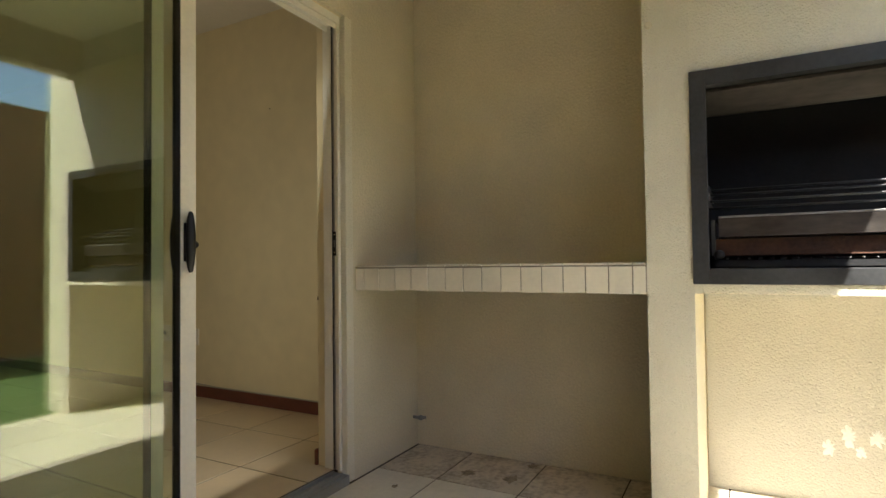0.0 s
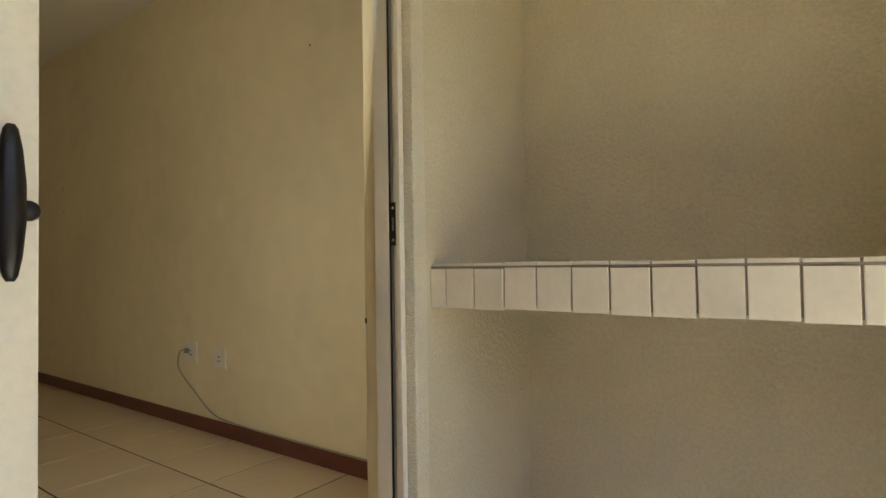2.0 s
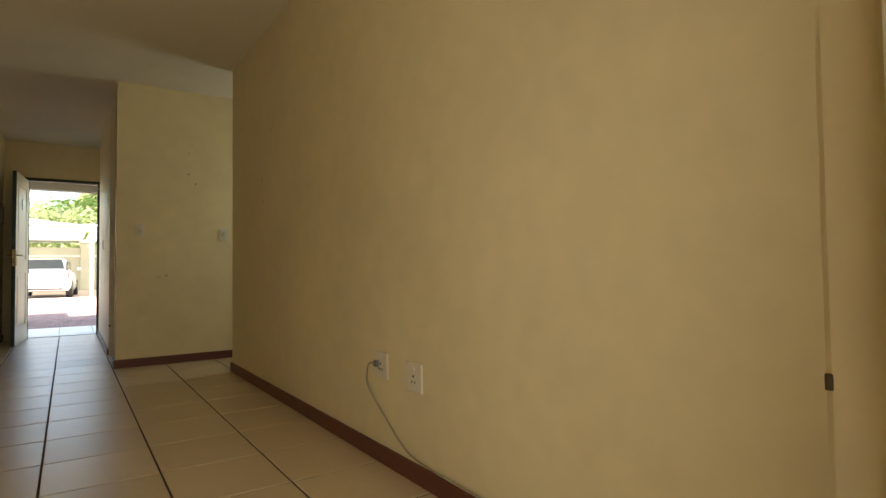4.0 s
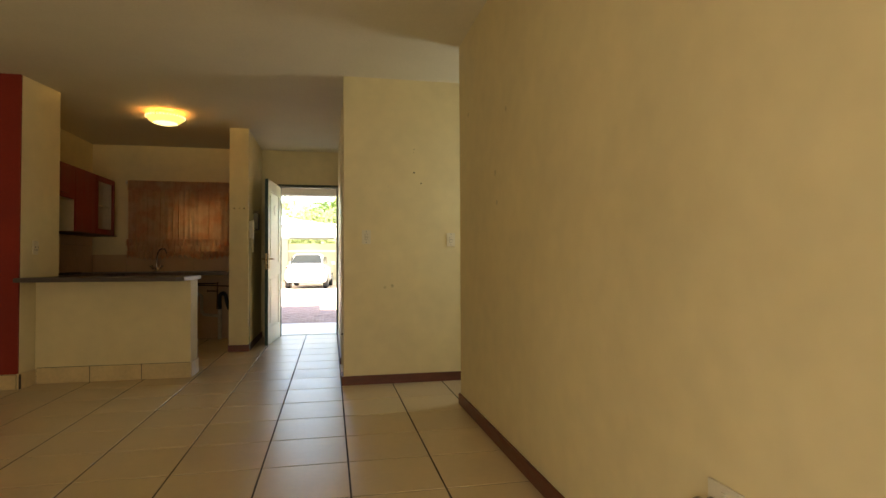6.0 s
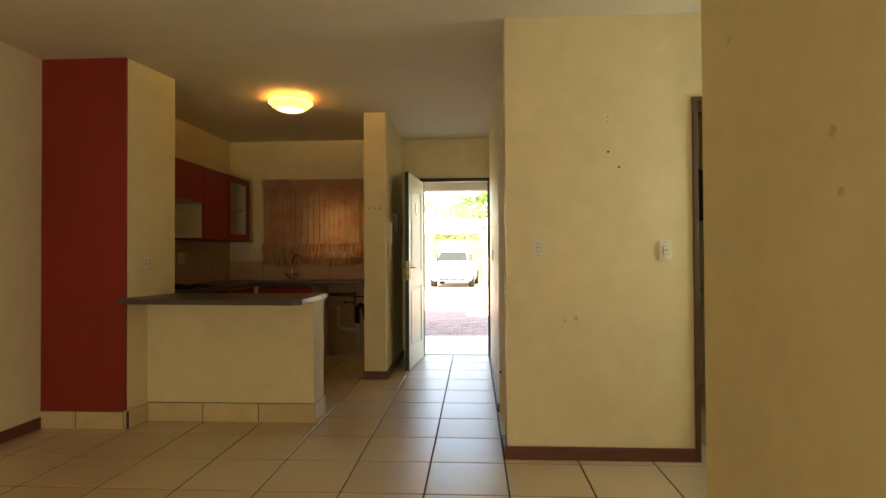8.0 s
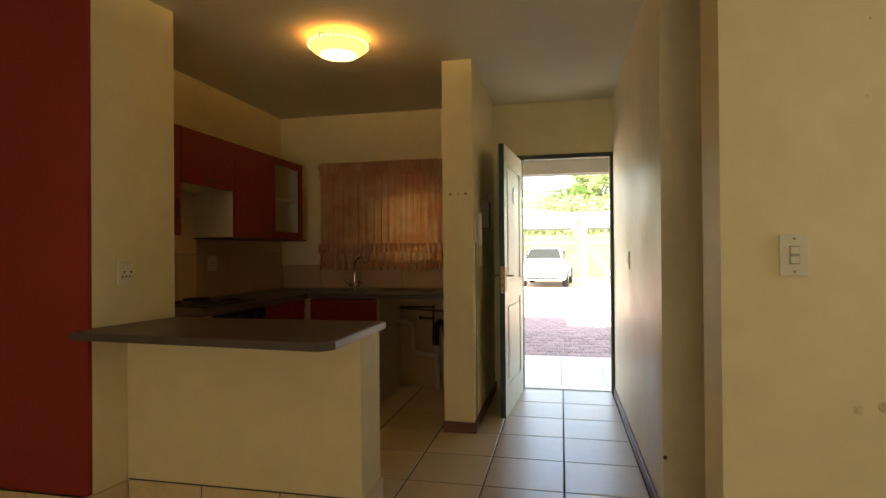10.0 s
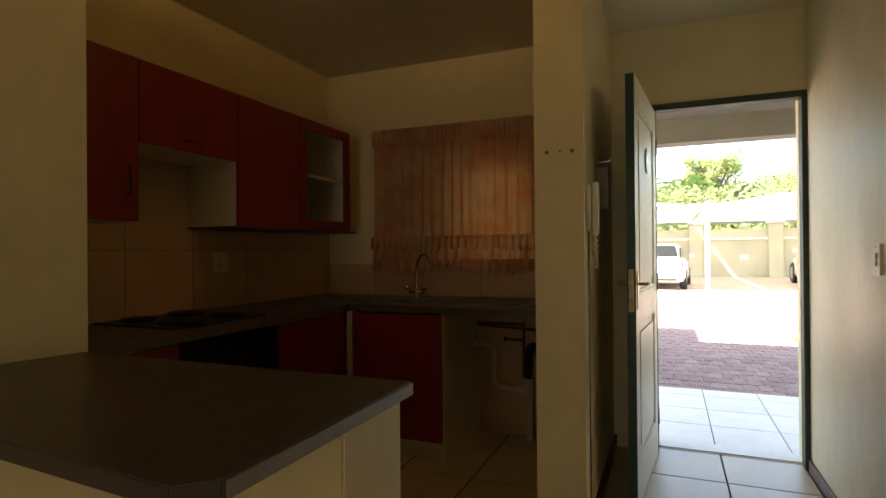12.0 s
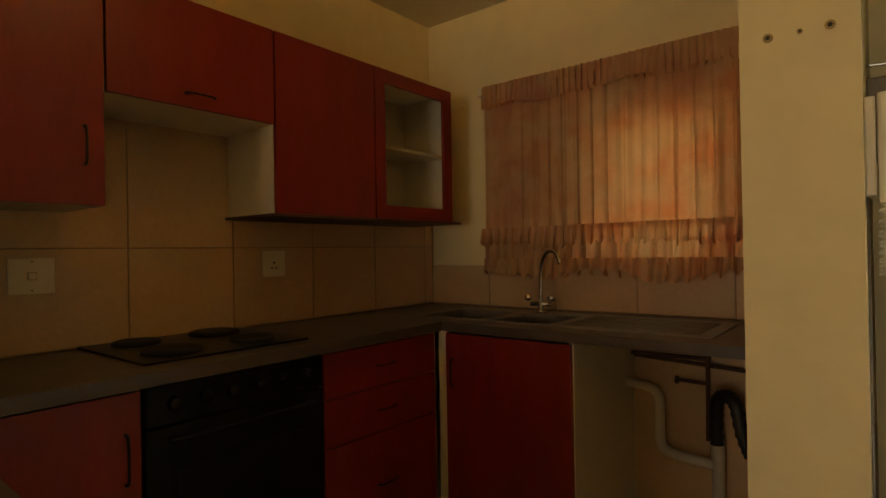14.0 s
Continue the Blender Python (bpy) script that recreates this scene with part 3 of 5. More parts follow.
# brick garden wall, lawn
garden = setting("wall_garden", box(-4.2, 6.0, -4.25, -4.03, PZ - 0.2, 2.7), M_MORTAR, "red facing brick garden wall")
lawn = setting("lawn", box(-4.2, 6.0, -4.03, -1.12, PZ - 0.25, PZ - 0.03), M_GRASS, "small green lawn", "lawn")
setting("wall_garden_side", boxes([(-3.2, -3.0, -4.03, 1.4, PZ - 0.2, 2.2), (5.8, 6.0, -4.03, 1.4, PZ - 0.2, 2.2)]), M_PLASTER2, "cream plastered garden side walls")

# built-in braai: chimney breast with fire opening and nook under it
BX, BY0, BY1 = 2.045, -1.24, 0.132      # front face and ends of the chimney breast
FA, FB = -0.998, -0.018                 # the opening, along y
FZ0, FZ1 = 0.829, 1.541                 # the opening's foot and head
BB = NX - 0.005
braai = thing("braai", (2.3, -0.55, PZ), "built-in plastered barbecue with dark steel fire box", "barbecue")
for nm, q in (("pier", (BX, BB, FB, BY1, PZ, PH - 0.005)), ("pier", (BX, 2.658, BY0, FA, PZ, PH - 0.005)), ("chimney_breast", (BX, BB, FA, FB, FZ1 + 0.002, PH - 0.005)), ("hearth_slab", (BX, 2.658, FA, FB, 0.796, FZ0 - 0.002))):
    part(nm, box(*q), M_PLASTER, braai, "rough cream plaster")
part("nook_back", box(2.635, 2.658, FA + 0.002, FB - 0.002, PZ + 0.001, 0.795), M_PANEL, braai, "rough cream plaster panel under the fire box, darkened for the recess")
fb = part("back_plate", box(2.47, 2.49, FA + 0.002, FB - 0.002, FZ0 + 0.001, FZ1 - 0.001), M_SOOT, braai, "sooty steel back plate of the fire box")
for ya, yb in ((FB - 0.020, FB - 0.002), (FA + 0.002, FA + 0.020)):
    part("side_plate", box(BX + 0.035, 2.47, ya, yb, FZ0 + 0.001, FZ1 - 0.001), M_SOOT, braai, "sooty steel side plate")
part("floor_plate", box(BX + 0.035, 2.47, FA + 0.020, FB - 0.020, FZ0 + 0.001, FZ0 + 0.018), M_SOOT, braai, "sooty steel floor plate")
part("roof_plate", box(BX + 0.035, 2.47, FA + 0.020, FB - 0.020, FZ1 - 0.018, FZ1 - 0.001), M_SOOT, braai, "sooty steel roof plate")
part("front_frame", boxes([(BX - 0.010, BX + 0.033, FB - 0.047, FB + 0.003, FZ0 - 0.001, FZ1 + 0.001), (BX - 0.010, BX + 0.033, FA - 0.003, FA + 0.047, FZ0 - 0.001, FZ1 + 0.001),
                           (BX - 0.010, BX + 0.033, FA + 0.047, FB - 0.047, FZ0 - 0.001, FZ0 + 0.051), (BX - 0.010, BX + 0.033, FA + 0.047, FB - 0.047, FZ1 - 0.052, FZ1 + 0.001)], 0.002),
     M_STEEL_D, braai, "dark grey steel frame")
HZ0 = FZ1 - 0.052
part("hood_lip", prism([(BX + 0.045, HZ0), (BX + 0.062, HZ0), (BX + 0.150, HZ0 - 0.060), (BX + 0.144, HZ0 - 0.070), (BX + 0.045, HZ0 - 0.010)], "y", FA + 0.025, FB - 0.025), M_HOOD, fb, "bent steel smoke lip")
part("lip_roll", tube([(BX + 0.147, FA + 0.025, HZ0 - 0.066), (BX + 0.147, FB - 0.025, HZ0 - 0.066)], 0.006, 8, False), M_HOOD, fb)
for z in (1.105, 1.130, 1.155):
    for ya, yb in ((FB - 0.050, FB - 0.021), (FA + 0.021, FA + 0.050)):
        part("grid_rail", box(BX + 0.050, 2.43, ya, yb, z, z + 0.005), M_STEEL_G, fb)
part("fire_pan", boxes([(BX + 0.060, BX + 0.073, FA + 0.05, FB - 0.075, 0.986, 1.050), (BX + 0.073, 2.43, FA + 0.05, FB - 0.075, 0.986, 0.995)], 0.002), M_HOOD, braai, "smoke-browned steel fire pan front")
part("pan_flange", box(BX + 0.058, BX + 0.095, FA + 0.05, FB - 0.075, 1.0505, 1.056, 0.001), M_STEEL_G, braai, "bright worn flange of the pan")
part("lower_plate", box(BX + 0.10, BX + 0.112, FA + 0.03, FB - 0.06, 0.922, 0.980, 0.002), M_RUST, braai, "rust-brown plate below the fire pan")
for ya in (FB - 0.064, FA + 0.024):
    part("pan_runner", box(BX + 0.075, 2.45, ya, ya + 0.012, 0.922, 1.045), M_STEEL_D, braai)
part("pan_knob", lathe([(0.0, 0.0), (0.014, 0.0), (0.017, 0.010), (0.012, 0.022), (0.0, 0.024)], 12, (BX + 0.052, FB - 0.075, 0.925), "x"), M_SOOT, braai, "sooty round knob")
part("ash_tray", boxes([(BX + 0.085, BX + 0.095, FA + 0.05, FB - 0.06, 0.885, 0.905), (BX + 0.095, 2.43, FA + 0.05, FB - 0.06, 0.880, 0.886)]), M_SOOT, braai, "sooty ash tray")
for k in range(26):
    yk = FA + 0.055 + k * 0.0345
    part("grill_rod", tube([(BX + 0.10, yk, 0.912), (2.40, yk, 0.912)], 0.003, 5, False), M_STEEL_G, braai)
for z, o in ((1.085, 0.09), (1.108, 0.075), (1.135, 0.13), (1.160, 0.20)):
    part("grid_bar", tube([(BX + o, FA + 0.03, z), (BX + o, FB - 0.03, z)], 0.0045, 6, False), M_STEEL_D, braai)
part("wall_plug", lathe([(0.0, 0), (0.014, 0), (0.012, -0.006), (0.0, -0.006)], 14, (BX, 0.111, 1.732), "x"), M_PLASTER2, braai)


def splash(cy, cz, r, seed):
    """A thin pale splash of spilt plaster with fingers running down."""
    g = random.Random(seed)
    bm = bmesh.new()
    n = 26
    rim = []
    for k in range(n):
        a = k * math.tau / n
        q = r * g.uniform(0.55, 1.15) * (1.5 if math.sin(a) < -0.6 else 1.0)
        rim.append(bm.verts.new((2.6345, cy + q * math.cos(a) * 0.8, cz + q * math.sin(a))))
    mid = [bm.verts.new((2.6325, cy + (v.co.y - cy) * 0.5, cz + (v.co.z - cz) * 0.5)) for v in rim]
    for k in range(n):
        bm.faces.new((rim[k], rim[(k + 1) % n], mid[(k + 1) % n], mid[k]))
    bm.faces.new(mid)
    single("paint_splash", bm, M_PORCH, "pale dried splash on the rough plaster", "stain")


for k, q in enumerate(((-0.442, 0.175, 0.026), (-0.507, 0.232, 0.034), (-0.595, 0.232, 0.028), (-0.545, 0.172, 0.020))):
    splash(*q, k + 20)

# tiled counter in the nook
ctr = thing("patio_counter", (2.3, 0.76, 0.79), "concrete counter edged with white glazed tiles", "counter")
part("slab", box(2.035, BB, BY1 + 0.001, YP - 0.001, 0.800, 0.890), M_CGROUT, ctr, "concrete slab with grey-brown joints")
part("top_grout", box(2.032, BB, BY1 + 0.001, YP - 0.001, 0.8905, 0.8945), M_CGROUT, ctr)
joints = [YP - 0.001] + [1.337 - 0.0828 * k for k in range(15)] + [BY1 + 0.001]
rng = random.Random(4)
for a, b in zip(joints, joints[1:]):
    dz = rng.uniform(-0.002, 0.002)
    tw = rng.uniform(-0.0006, 0.0006)
    me = mesh_of("edge_tile", box(2.030 + tw, 2.041, b + 0.002, a - 0.002, 0.792 + dz, 0.889 + dz * 0.6, 0.002), M_WHITE_TILE)
    piece("edge_tile", me, ctr).matrix_parent_inverse = BASE["patio_counter"].inverted()
    for k in range(6):
        x0 = 2.033 + k * 0.0885
        me = mesh_of("top_tile", box(x0, x0 + 0.085, b + 0.002, a - 0.002, 0.8935, 0.902 + dz * 0.5, 0.0015), M_WHITE_TILE)
        piece("top_tile", me, ctr).matrix_parent_inverse = BASE["patio_counter"].inverted()
wp = thing("water_pipe", (NX, 1.36, 0.09), "short grey water pipe stub with tap thread out of the wall", "pipe")
part("stub", tube([(2.525, YP + 0.002, 0.098), (2.525, 1.345, 0.098), (2.535, 1.315, 0.100)], 0.008, 10), M_STEEL_G, wp)
part("collar", lathe([(0.0, 0), (0.013, 0), (0.013, -0.016), (0.0, -0.016)], 12, (2.525, 1.350, 0.098), "y"), M_STEEL_G, wp)


def blot(cx, cy, z, r, seed, material, label):
    """A thin crust of dried mud with an uneven edge and raised crumbs."""
    g = random.Random(seed)
    bm = bmesh.new()
    n = 34
    rim = [bm.verts.new((cx + r * g.uniform(0.35, 1.25) * math.cos(a), cy + r * g.uniform(0.3, 0.95) * math.sin(a), z + 0.0006)) for a in [k * math.tau / n for k in range(n)]]
    mid = [bm.verts.new((cx + (v.co.x - cx) * 0.55, cy + (v.co.y - cy) * 0.55, z + g.uniform(0.001, 0.004))) for v in rim]
    for k in range(n):
        bm.faces.new((rim[k], rim[(k + 1) % n], mid[(k + 1) % n], mid[k]))
    bm.faces.new(mid)
    single("mud_stain", bm, material, label, "stain")


for k, (gx, gy, gr) in enumerate(((2.307, 0.964, 0.042), (2.328, 0.76, 0.048), (2.515, 0.725, 0.036), (2.03, 1.18, 0.02))):
    blot(gx, gy, PZ, gr, k + 3, M_STAIN, "patch of dried mud on the patio tiles")


# ---- kitchen ----
UX, BXF = -0.967, -0.735   # fronts of upper and base units
KB = -1.320                # kitchen wall face
KW = KB + 0.014            # face of the wall tiles
setting("wall_kitchen", box(XL, KB, 7.926, YB, -0.1, H), M_WALL, "cream painted kitchen wall above the cabinets")


def bar_handle(parent, a, b, out, r=0.005):
    """A bow handle from a to b, standing out along the vector out."""
    a, b, o = Vector(a), Vector(b), Vector(out)
    return part("handle", tube([a, a + o * 0.8 + (b - a) * 0.06, (a + b) / 2 + o, b + o * 0.8 - (b - a) * 0.06, b], r, 8), M_PULL, parent, "slim dark bow handle")


# wall tiles
back_w = setting("splashback_west", box(KB, KB + 0.005, 7.93, YB, 0.90, 1.90), M_WGROUT, "beige tiled kitchen splashback", "splashback")
back_n = setting("splashback_north", box(KB + 0.005, 0.57, YB - 0.005, YB, 0.90, 1.125), M_WGROUT, "beige tiled splashback under the window", "splashback")
y = 8.533 - 0.408 * 2
while y < YB:
    a, b = max(7.93, y + 0.002), min(YB - 0.014, y + 0.406)
    for z0, z1 in ((0.905, 1.235), (1.239, 1.895)):
        if b - a > 0.03:
            piece("wall_tile", mesh_of("wall_tile", box(KB + 0.004, KW, a, b, z0, z1, 0.002), M_WTILE), back_w)
    y += 0.408
x = KW + 0.001
while x < 0.56:
    b = min(0.568, x + 0.404)
    piece("wall_tile", mesh_of("wall_tile", box(x, b, YB - 0.014, YB - 0.004, 0.905, 1.125, 0.002), M_WTILE), back_n)
    x += 0.408

# upper cabinets
def ring_frame(x0, x1, y0, y1, z0, z1, f):
    """A mitred frame in one mesh, in a plane across x."""
    bm = bmesh.new()
    o, i = ((y0, z0), (y1, z0), (y1, z1), (y0, z1)), ((y0 + f, z0 + f), (y1 - f, z0 + f), (y1 - f, z1 - f), (y0 + f, z1 - f))
    V = {(x, k, n): bm.verts.new((x, *q[n])) for x in (x0, x1) for k, q in (("o", o), ("i", i)) for n in range(4)}
    for n in range(4):
        m = (n + 1) % 4
        bm.faces.new((V[x1, "o", n], V[x1, "o", m], V[x1, "i", m], V[x1, "i", n]))
        bm.faces.new((V[x0, "o", n], V[x0, "i", n], V[x0, "i", m], V[x0, "o", m]))
        bm.faces.new((V[x0, "o", n], V[x0, "o", m], V[x1, "o", m], V[x1, "o", n]))
        bm.faces.new((V[x0, "i", n], V[x1, "i", n], V[x1, "i", m], V[x0, "i", m]))
    return bm


def wall_cabinet(y0, y1, z0, label, style):
    cab = thing("wall_cabinet", (-1.2, (y0 + y1) / 2, z0), label, "cabinet", "kitchen wall cabinets")
    t, zt, xb = 0.016, 2.048, KW + 0.002
    rows = [("side_panel", xb, UX - 0.020, y0 + 0.001, y0 + t, z0, zt), ("side_panel", xb, UX - 0.020, y1 - t, y1 - 0.001, z0, zt), ("bottom_panel", xb, UX - 0.020, y0 + t, y1 - t, z0, z0 + t),
            ("top_panel", xb, UX - 0.020, y0 + t, y1 - t, zt - t, zt), ("back_panel", xb, xb + 0.006, y0 + t, y1 - t, z0 + t, zt - t)]
    for q in rows:
        part(q[0], box(*q[1:]), M_CARCASS, cab, "pale melamine panel")
    g = 0.002
    if style == "glass":
        f = 0.062
        door = part("door", ring_frame(UX - 0.018, UX, y0 + g, y1 - g, z0, zt, f), M_CAB, cab, "red framed glass door")
        part("pane", box(UX - 0.011, UX - 0.007, y0 + f - 0.004, y1 - f + 0.004, z0 + f - 0.004, zt - f + 0.004), M_PANE, door, "clear glass").visible_shadow = False
        part("shelf", box(xb + 0.006, UX - 0.05, y0 + t, y1 - t, 1.70, 1.716), M_CARCASS, cab)
    else:
        door = part("door", box(UX - 0.018, UX, y0 + g, y1 - g, z0, zt, 0.002), M_CAB, cab, "red wood-grain door")
        if style == "flap":
            m = (y0 + y1) / 2
            bar_handle(door, (UX, m - 0.05, z0 + 0.045), (UX, m + 0.05, z0 + 0.045), (0.020, 0, 0), 0.0035)
        elif style == "left":
            bar_handle(door, (UX, y1 - 0.055, z0 + 0.115), (UX, y1 - 0.055, z0 + 0.225), (0.022, 0, 0), 0.004)
    return cab


wall_cabinet(7.93, 8.342, 1.356, "red wood-grain wall cabinet with dark handle", "left")
wall_cabinet(8.345, 8.918, 1.694, "short red cabinet over the hob space", "flap")
wall_cabinet(8.921, 9.44, 1.362, "tall red wall cabinet with plain door", "plain")
wall_cabinet(9.443, 10.003, 1.362, "red wall cabinet with glass door and one shelf", "glass")
single("cabinet_ledge", box(KW + 0.002, UX + 0.012, 8.905, 10.06, 1.350, 1.3605, 0.002), M_DARK, "thin dark board under the wall cabinets", "shelf board")

# base units
def base_unit(name, label, y0, y1):
    return thing(name, (-1.05, (y0 + y1) / 2, 0), label, "cabinet", "kitchen base cabinets")


b1 = base_unit("base_cabinet", "red base cabinet with dark handle beside the oven", 7.93, 8.34)
part("carcass", box(KW, BXF - 0.02, 7.93, 8.338, 0.10, 0.857), M_CARCASS, b1)
part("plinth", box(KW, BXF - 0.06, 7.93, 8.338, 0.0, 0.10), M_CARCASS, b1)
d = part("door", box(BXF - 0.018, BXF, 7.93, 8.334, 0.11, 0.85, 0.002), M_CAB, b1, "red wood-grain door")
bar_handle(d, (BXF, 8.295, 0.615), (BXF, 8.295, 0.745), (0.022, 0, 0), 0.004)

oven = thing("oven", (-1.05, 8.64, 0), "black built-in electric oven with glass door", "oven")
part("body", box(KW, BXF - 0.022, 8.342, 8.936, 0.10, 0.856), M_SOOT, oven)
part("control_panel", box(BXF - 0.020, BXF + 0.004, 8.345, 8.933, 0.745, 0.853, 0.003), M_OVEN, oven, "glossy black control panel")
for k in range(6):
    yk = 8.42 + k * 0.088
    part("knob", lathe([(0.020, 0.0), (0.019, 0.012), (0.015, 0.02), (0.0, 0.02)], 16, (BXF + 0.004, yk, 0.80), "x"), M_OVEN, oven, "black control knob")
od = part("oven_door", box(BXF - 0.020, BXF + 0.006, 8.345, 8.933, 0.22, 0.738, 0.003), M_OVEN, oven, "glossy black oven door")
part("door_window", box(BXF + 0.006, BXF + 0.009, 8.42, 8.86, 0.30, 0.62, 0.001), M_OVEN, od, "dark glass")
part("door_handle", tube([(BXF + 0.006, 8.42, 0.705), (BXF + 0.035, 8.44, 0.705), (BXF + 0.035, 8.84, 0.705), (BXF + 0.006, 8.86, 0.705)], 0.007, 8), M_OVEN, od)
part("base_drawer", box(BXF - 0.020, BXF + 0.004, 8.345, 8.933, 0.105, 0.214, 0.003), M_OVEN, oven)
part("plinth", box(KW, BXF - 0.06, 8.342, 8.936, 0.0, 0.10), M_CARCASS, oven)

dr = base_unit("drawer_unit", "red three-drawer kitchen unit", 8.94, 9.55)
part("carcass", box(KW, BXF - 0.02, 8.94, 9.58, 0.10, 0.857), M_CARCASS, dr)
part("plinth", box(KW, BXF - 0.06, 8.94, 9.58, 0.0, 0.10), M_CARCASS, dr)
for z0, z1 in ((0.688, 0.85), (0.512, 0.684), (0.11, 0.508)):
    q = part("drawer_front", box(BXF - 0.018, BXF, 8.944, 9.552, z0, z1, 0.002), M_CAB, dr, "red wood-grain drawer front")
    bar_handle(q, (BXF, 9.20, (z0 + z1) / 2), (BXF, 9.30, (z0 + z1) / 2), (0.018, 0, 0), 0.003)

YF = 9.602
su = base_unit("sink_cabinet", "red corner cabinet under the sink with pale filler strip", 9.6, 10.2)
part("filler_strip", boxes([(BXF - 0.016, BXF + 0.034, YF, YF + 0.016, 0.10, 0.857)]), M_CARCASS, su, "pale melamine filler strip")
part("bottom_board", box(KW, -0.122, 9.585, YB - 0.016, 0.10, 0.115), M_CARCASS, su)
part("side_panel", box(-0.122, -0.104, YF + 0.002, YB - 0.016, 0.0, 0.857), M_CARCASS, su, "pale melamine side panel")
part("plinth", box(BXF, -0.122, YF + 0.06, YF + 0.076, 0.0, 0.10), M_CARCASS, su)
d = part("door", box(BXF + 0.036, -0.108, YF - 0.016, YF + 0.002, 0.11, 0.85, 0.002), M_CAB, su, "red wood-grain door")
bar_handle(d, (BXF + 0.075, YF - 0.016, 0.62), (BXF + 0.075, YF - 0.016, 0.74), (0, -0.022, 0), 0.004)

# worktop with two bowls cut in
wt = thing("kitchen_worktop", (-1.0, 9.4, 0.86), "dark brown laminate corner worktop with inset sink", "worktop")
WX, WY = BXF + 0.028, YF - 0.035
holes = [(-0.93, -0.60), (-0.54, -0.26)]
ZA, ZB = 0.862, 0.900


def slab_cells(xs, ys, keep, z0, z1):
    """One connected slab over the cells of a grid that keep() accepts."""
    bm = bmesh.new()
    V = {}
    for i in range(len(xs) - 1):
        for j in range(len(ys) - 1):
            if keep((xs[i] + xs[i + 1]) / 2, (ys[j] + ys[j + 1]) / 2):
                q = [(i, j), (i + 1, j), (i + 1, j + 1), (i, j + 1)]
                for k in q:
                    if k not in V:
                        V[k] = bm.verts.new((xs[k[0]], ys[k[1]], z1))
                bm.faces.new([V[k] for k in q])
    r = bmesh.ops.extrude_face_region(bm, geom=list(bm.faces))
    for v in r["geom"]:
        if isinstance(v, bmesh.types.BMVert):
            v.co.z = z0
    return bm


def on_top(x, y):
    if y < WY:
        return x < WX
    return not any(a < x < b and 9.70 < y < 10.02 for a, b in holes)


part("top", slab_cells([KW, -0.93, WX, -0.60, -0.54, -0.26, 0.568], [7.93, WY, 9.70, 10.02, YB - 0.015], on_top, ZA, ZB), M_TOP, wt, "dark brown laminate")
part("front_edge", boxes([(WX, WX + 0.004, 7.93, WY - 0.004, ZA, ZB - 0.001), (WX + 0.004, 0.568, WY - 0.004, WY, ZA, ZB - 0.001)], 0.001), M_TOP, wt)
sink = thing("kitchen_sink", (-0.4, 9.86, 0.9), "stainless steel double bowl sink with drainer", "sink")
part("rim", boxes([(-0.96, -0.93, 9.67, 10.13, 0.9005, 0.904), (-0.60, -0.54, 9.70, 10.02, 0.9005, 0.904), (-0.26, 0.36, 9.67, 10.13, 0.9005, 0.904), (-0.93, -0.26, 9.67, 9.70, 0.9005, 0.904), (-0.93, -0.26, 10.02, 10.13, 0.9005, 0.904)]), M_STEEL_G, sink)
for hx in holes:
    part("bowl", boxes([(hx[0], hx[0] + 0.004, 9.70, 10.02, 0.76, 0.902), (hx[1] - 0.004, hx[1], 9.70, 10.02, 0.76, 0.902), (hx[0] + 0.004, hx[1] - 0.004, 9.70, 9.704, 0.76, 0.902),
                        (hx[0] + 0.004, hx[1] - 0.004, 10.016, 10.02, 0.76, 0.902), (hx[0], hx[1], 9.70, 10.02, 0.755, 0.76)]), M_STEEL_G, sink, "steel bowl")
for k in range(7):
    part("drainer_rib", tube([(-0.20, 9.73 + k * 0.05, 0.905), (0.31, 9.73 + k * 0.05, 0.905)], 0.004, 6, False), M_STEEL_G, sink)
tap = thing("mixer_tap", (-0.49, 10.07, 0.904), "chrome kitchen mixer tap with swan neck", "tap")
part("body", tube([(-0.545, 10.07, 0.945), (-0.435, 10.07, 0.945)], 0.013, 12, False), M_CHROME, tap)
part("foot", lathe([(0.028, 0.904), (0.026, 0.912), (0.016, 0.92), (0.014, 0.955), (0.0, 0.955)], 18, (-0.49, 10.07, 0)), M_CHROME, tap)
part("spout", tube([(-0.49, 10.07, 0.95), (-0.488, 10.07, 1.08), (-0.475, 10.06, 1.15), (-0.435, 10.04, 1.195), (-0.385, 10.02, 1.19), (-0.355, 10.01, 1.14)], 0.009, 10), M_CHROME, tap)
for sx in (-1, 1):
    part("tap_handle", lathe([(0.0, 0.0), (0.010, 0.002), (0.020, 0.012), (0.020, 0.022), (0.008, 0.034), (0.0, 0.035)], 12, (-0.49 + sx * 0.062, 10.055, 0.958)), M_CHROME, tap, "chrome cross-head handle")

hob = thing("hob", (-1.06, 8.64, 0.9), "black four-plate electric hob on the worktop", "hob")
part("glass_plate", box(-1.31, -0.80, 8.37, 8.93, 0.9005, 0.908, 0.002), M_OVEN, hob)
for hx, hy, hr in ((-1.19, 8.51, 0.075), (-0.93, 8.51, 0.09), (-1.19, 8.79, 0.09), (-0.93, 8.79, 0.075)):
    part("hot_plate", lathe([(hr, 0.908), (hr, 0.918), (hr - 0.01, 0.922), (0.02, 0.920), (0.0, 0.916)], 28, (hx, hy, 0)), M_SOOT, hob, "dull dark solid plate")

setting("wall_under_worktop", box(-0.104, 0.568, YB - 0.006, YB - 0.0005, 0.0, 0.86), M_WTILE, "beige brown wall under the worktop")
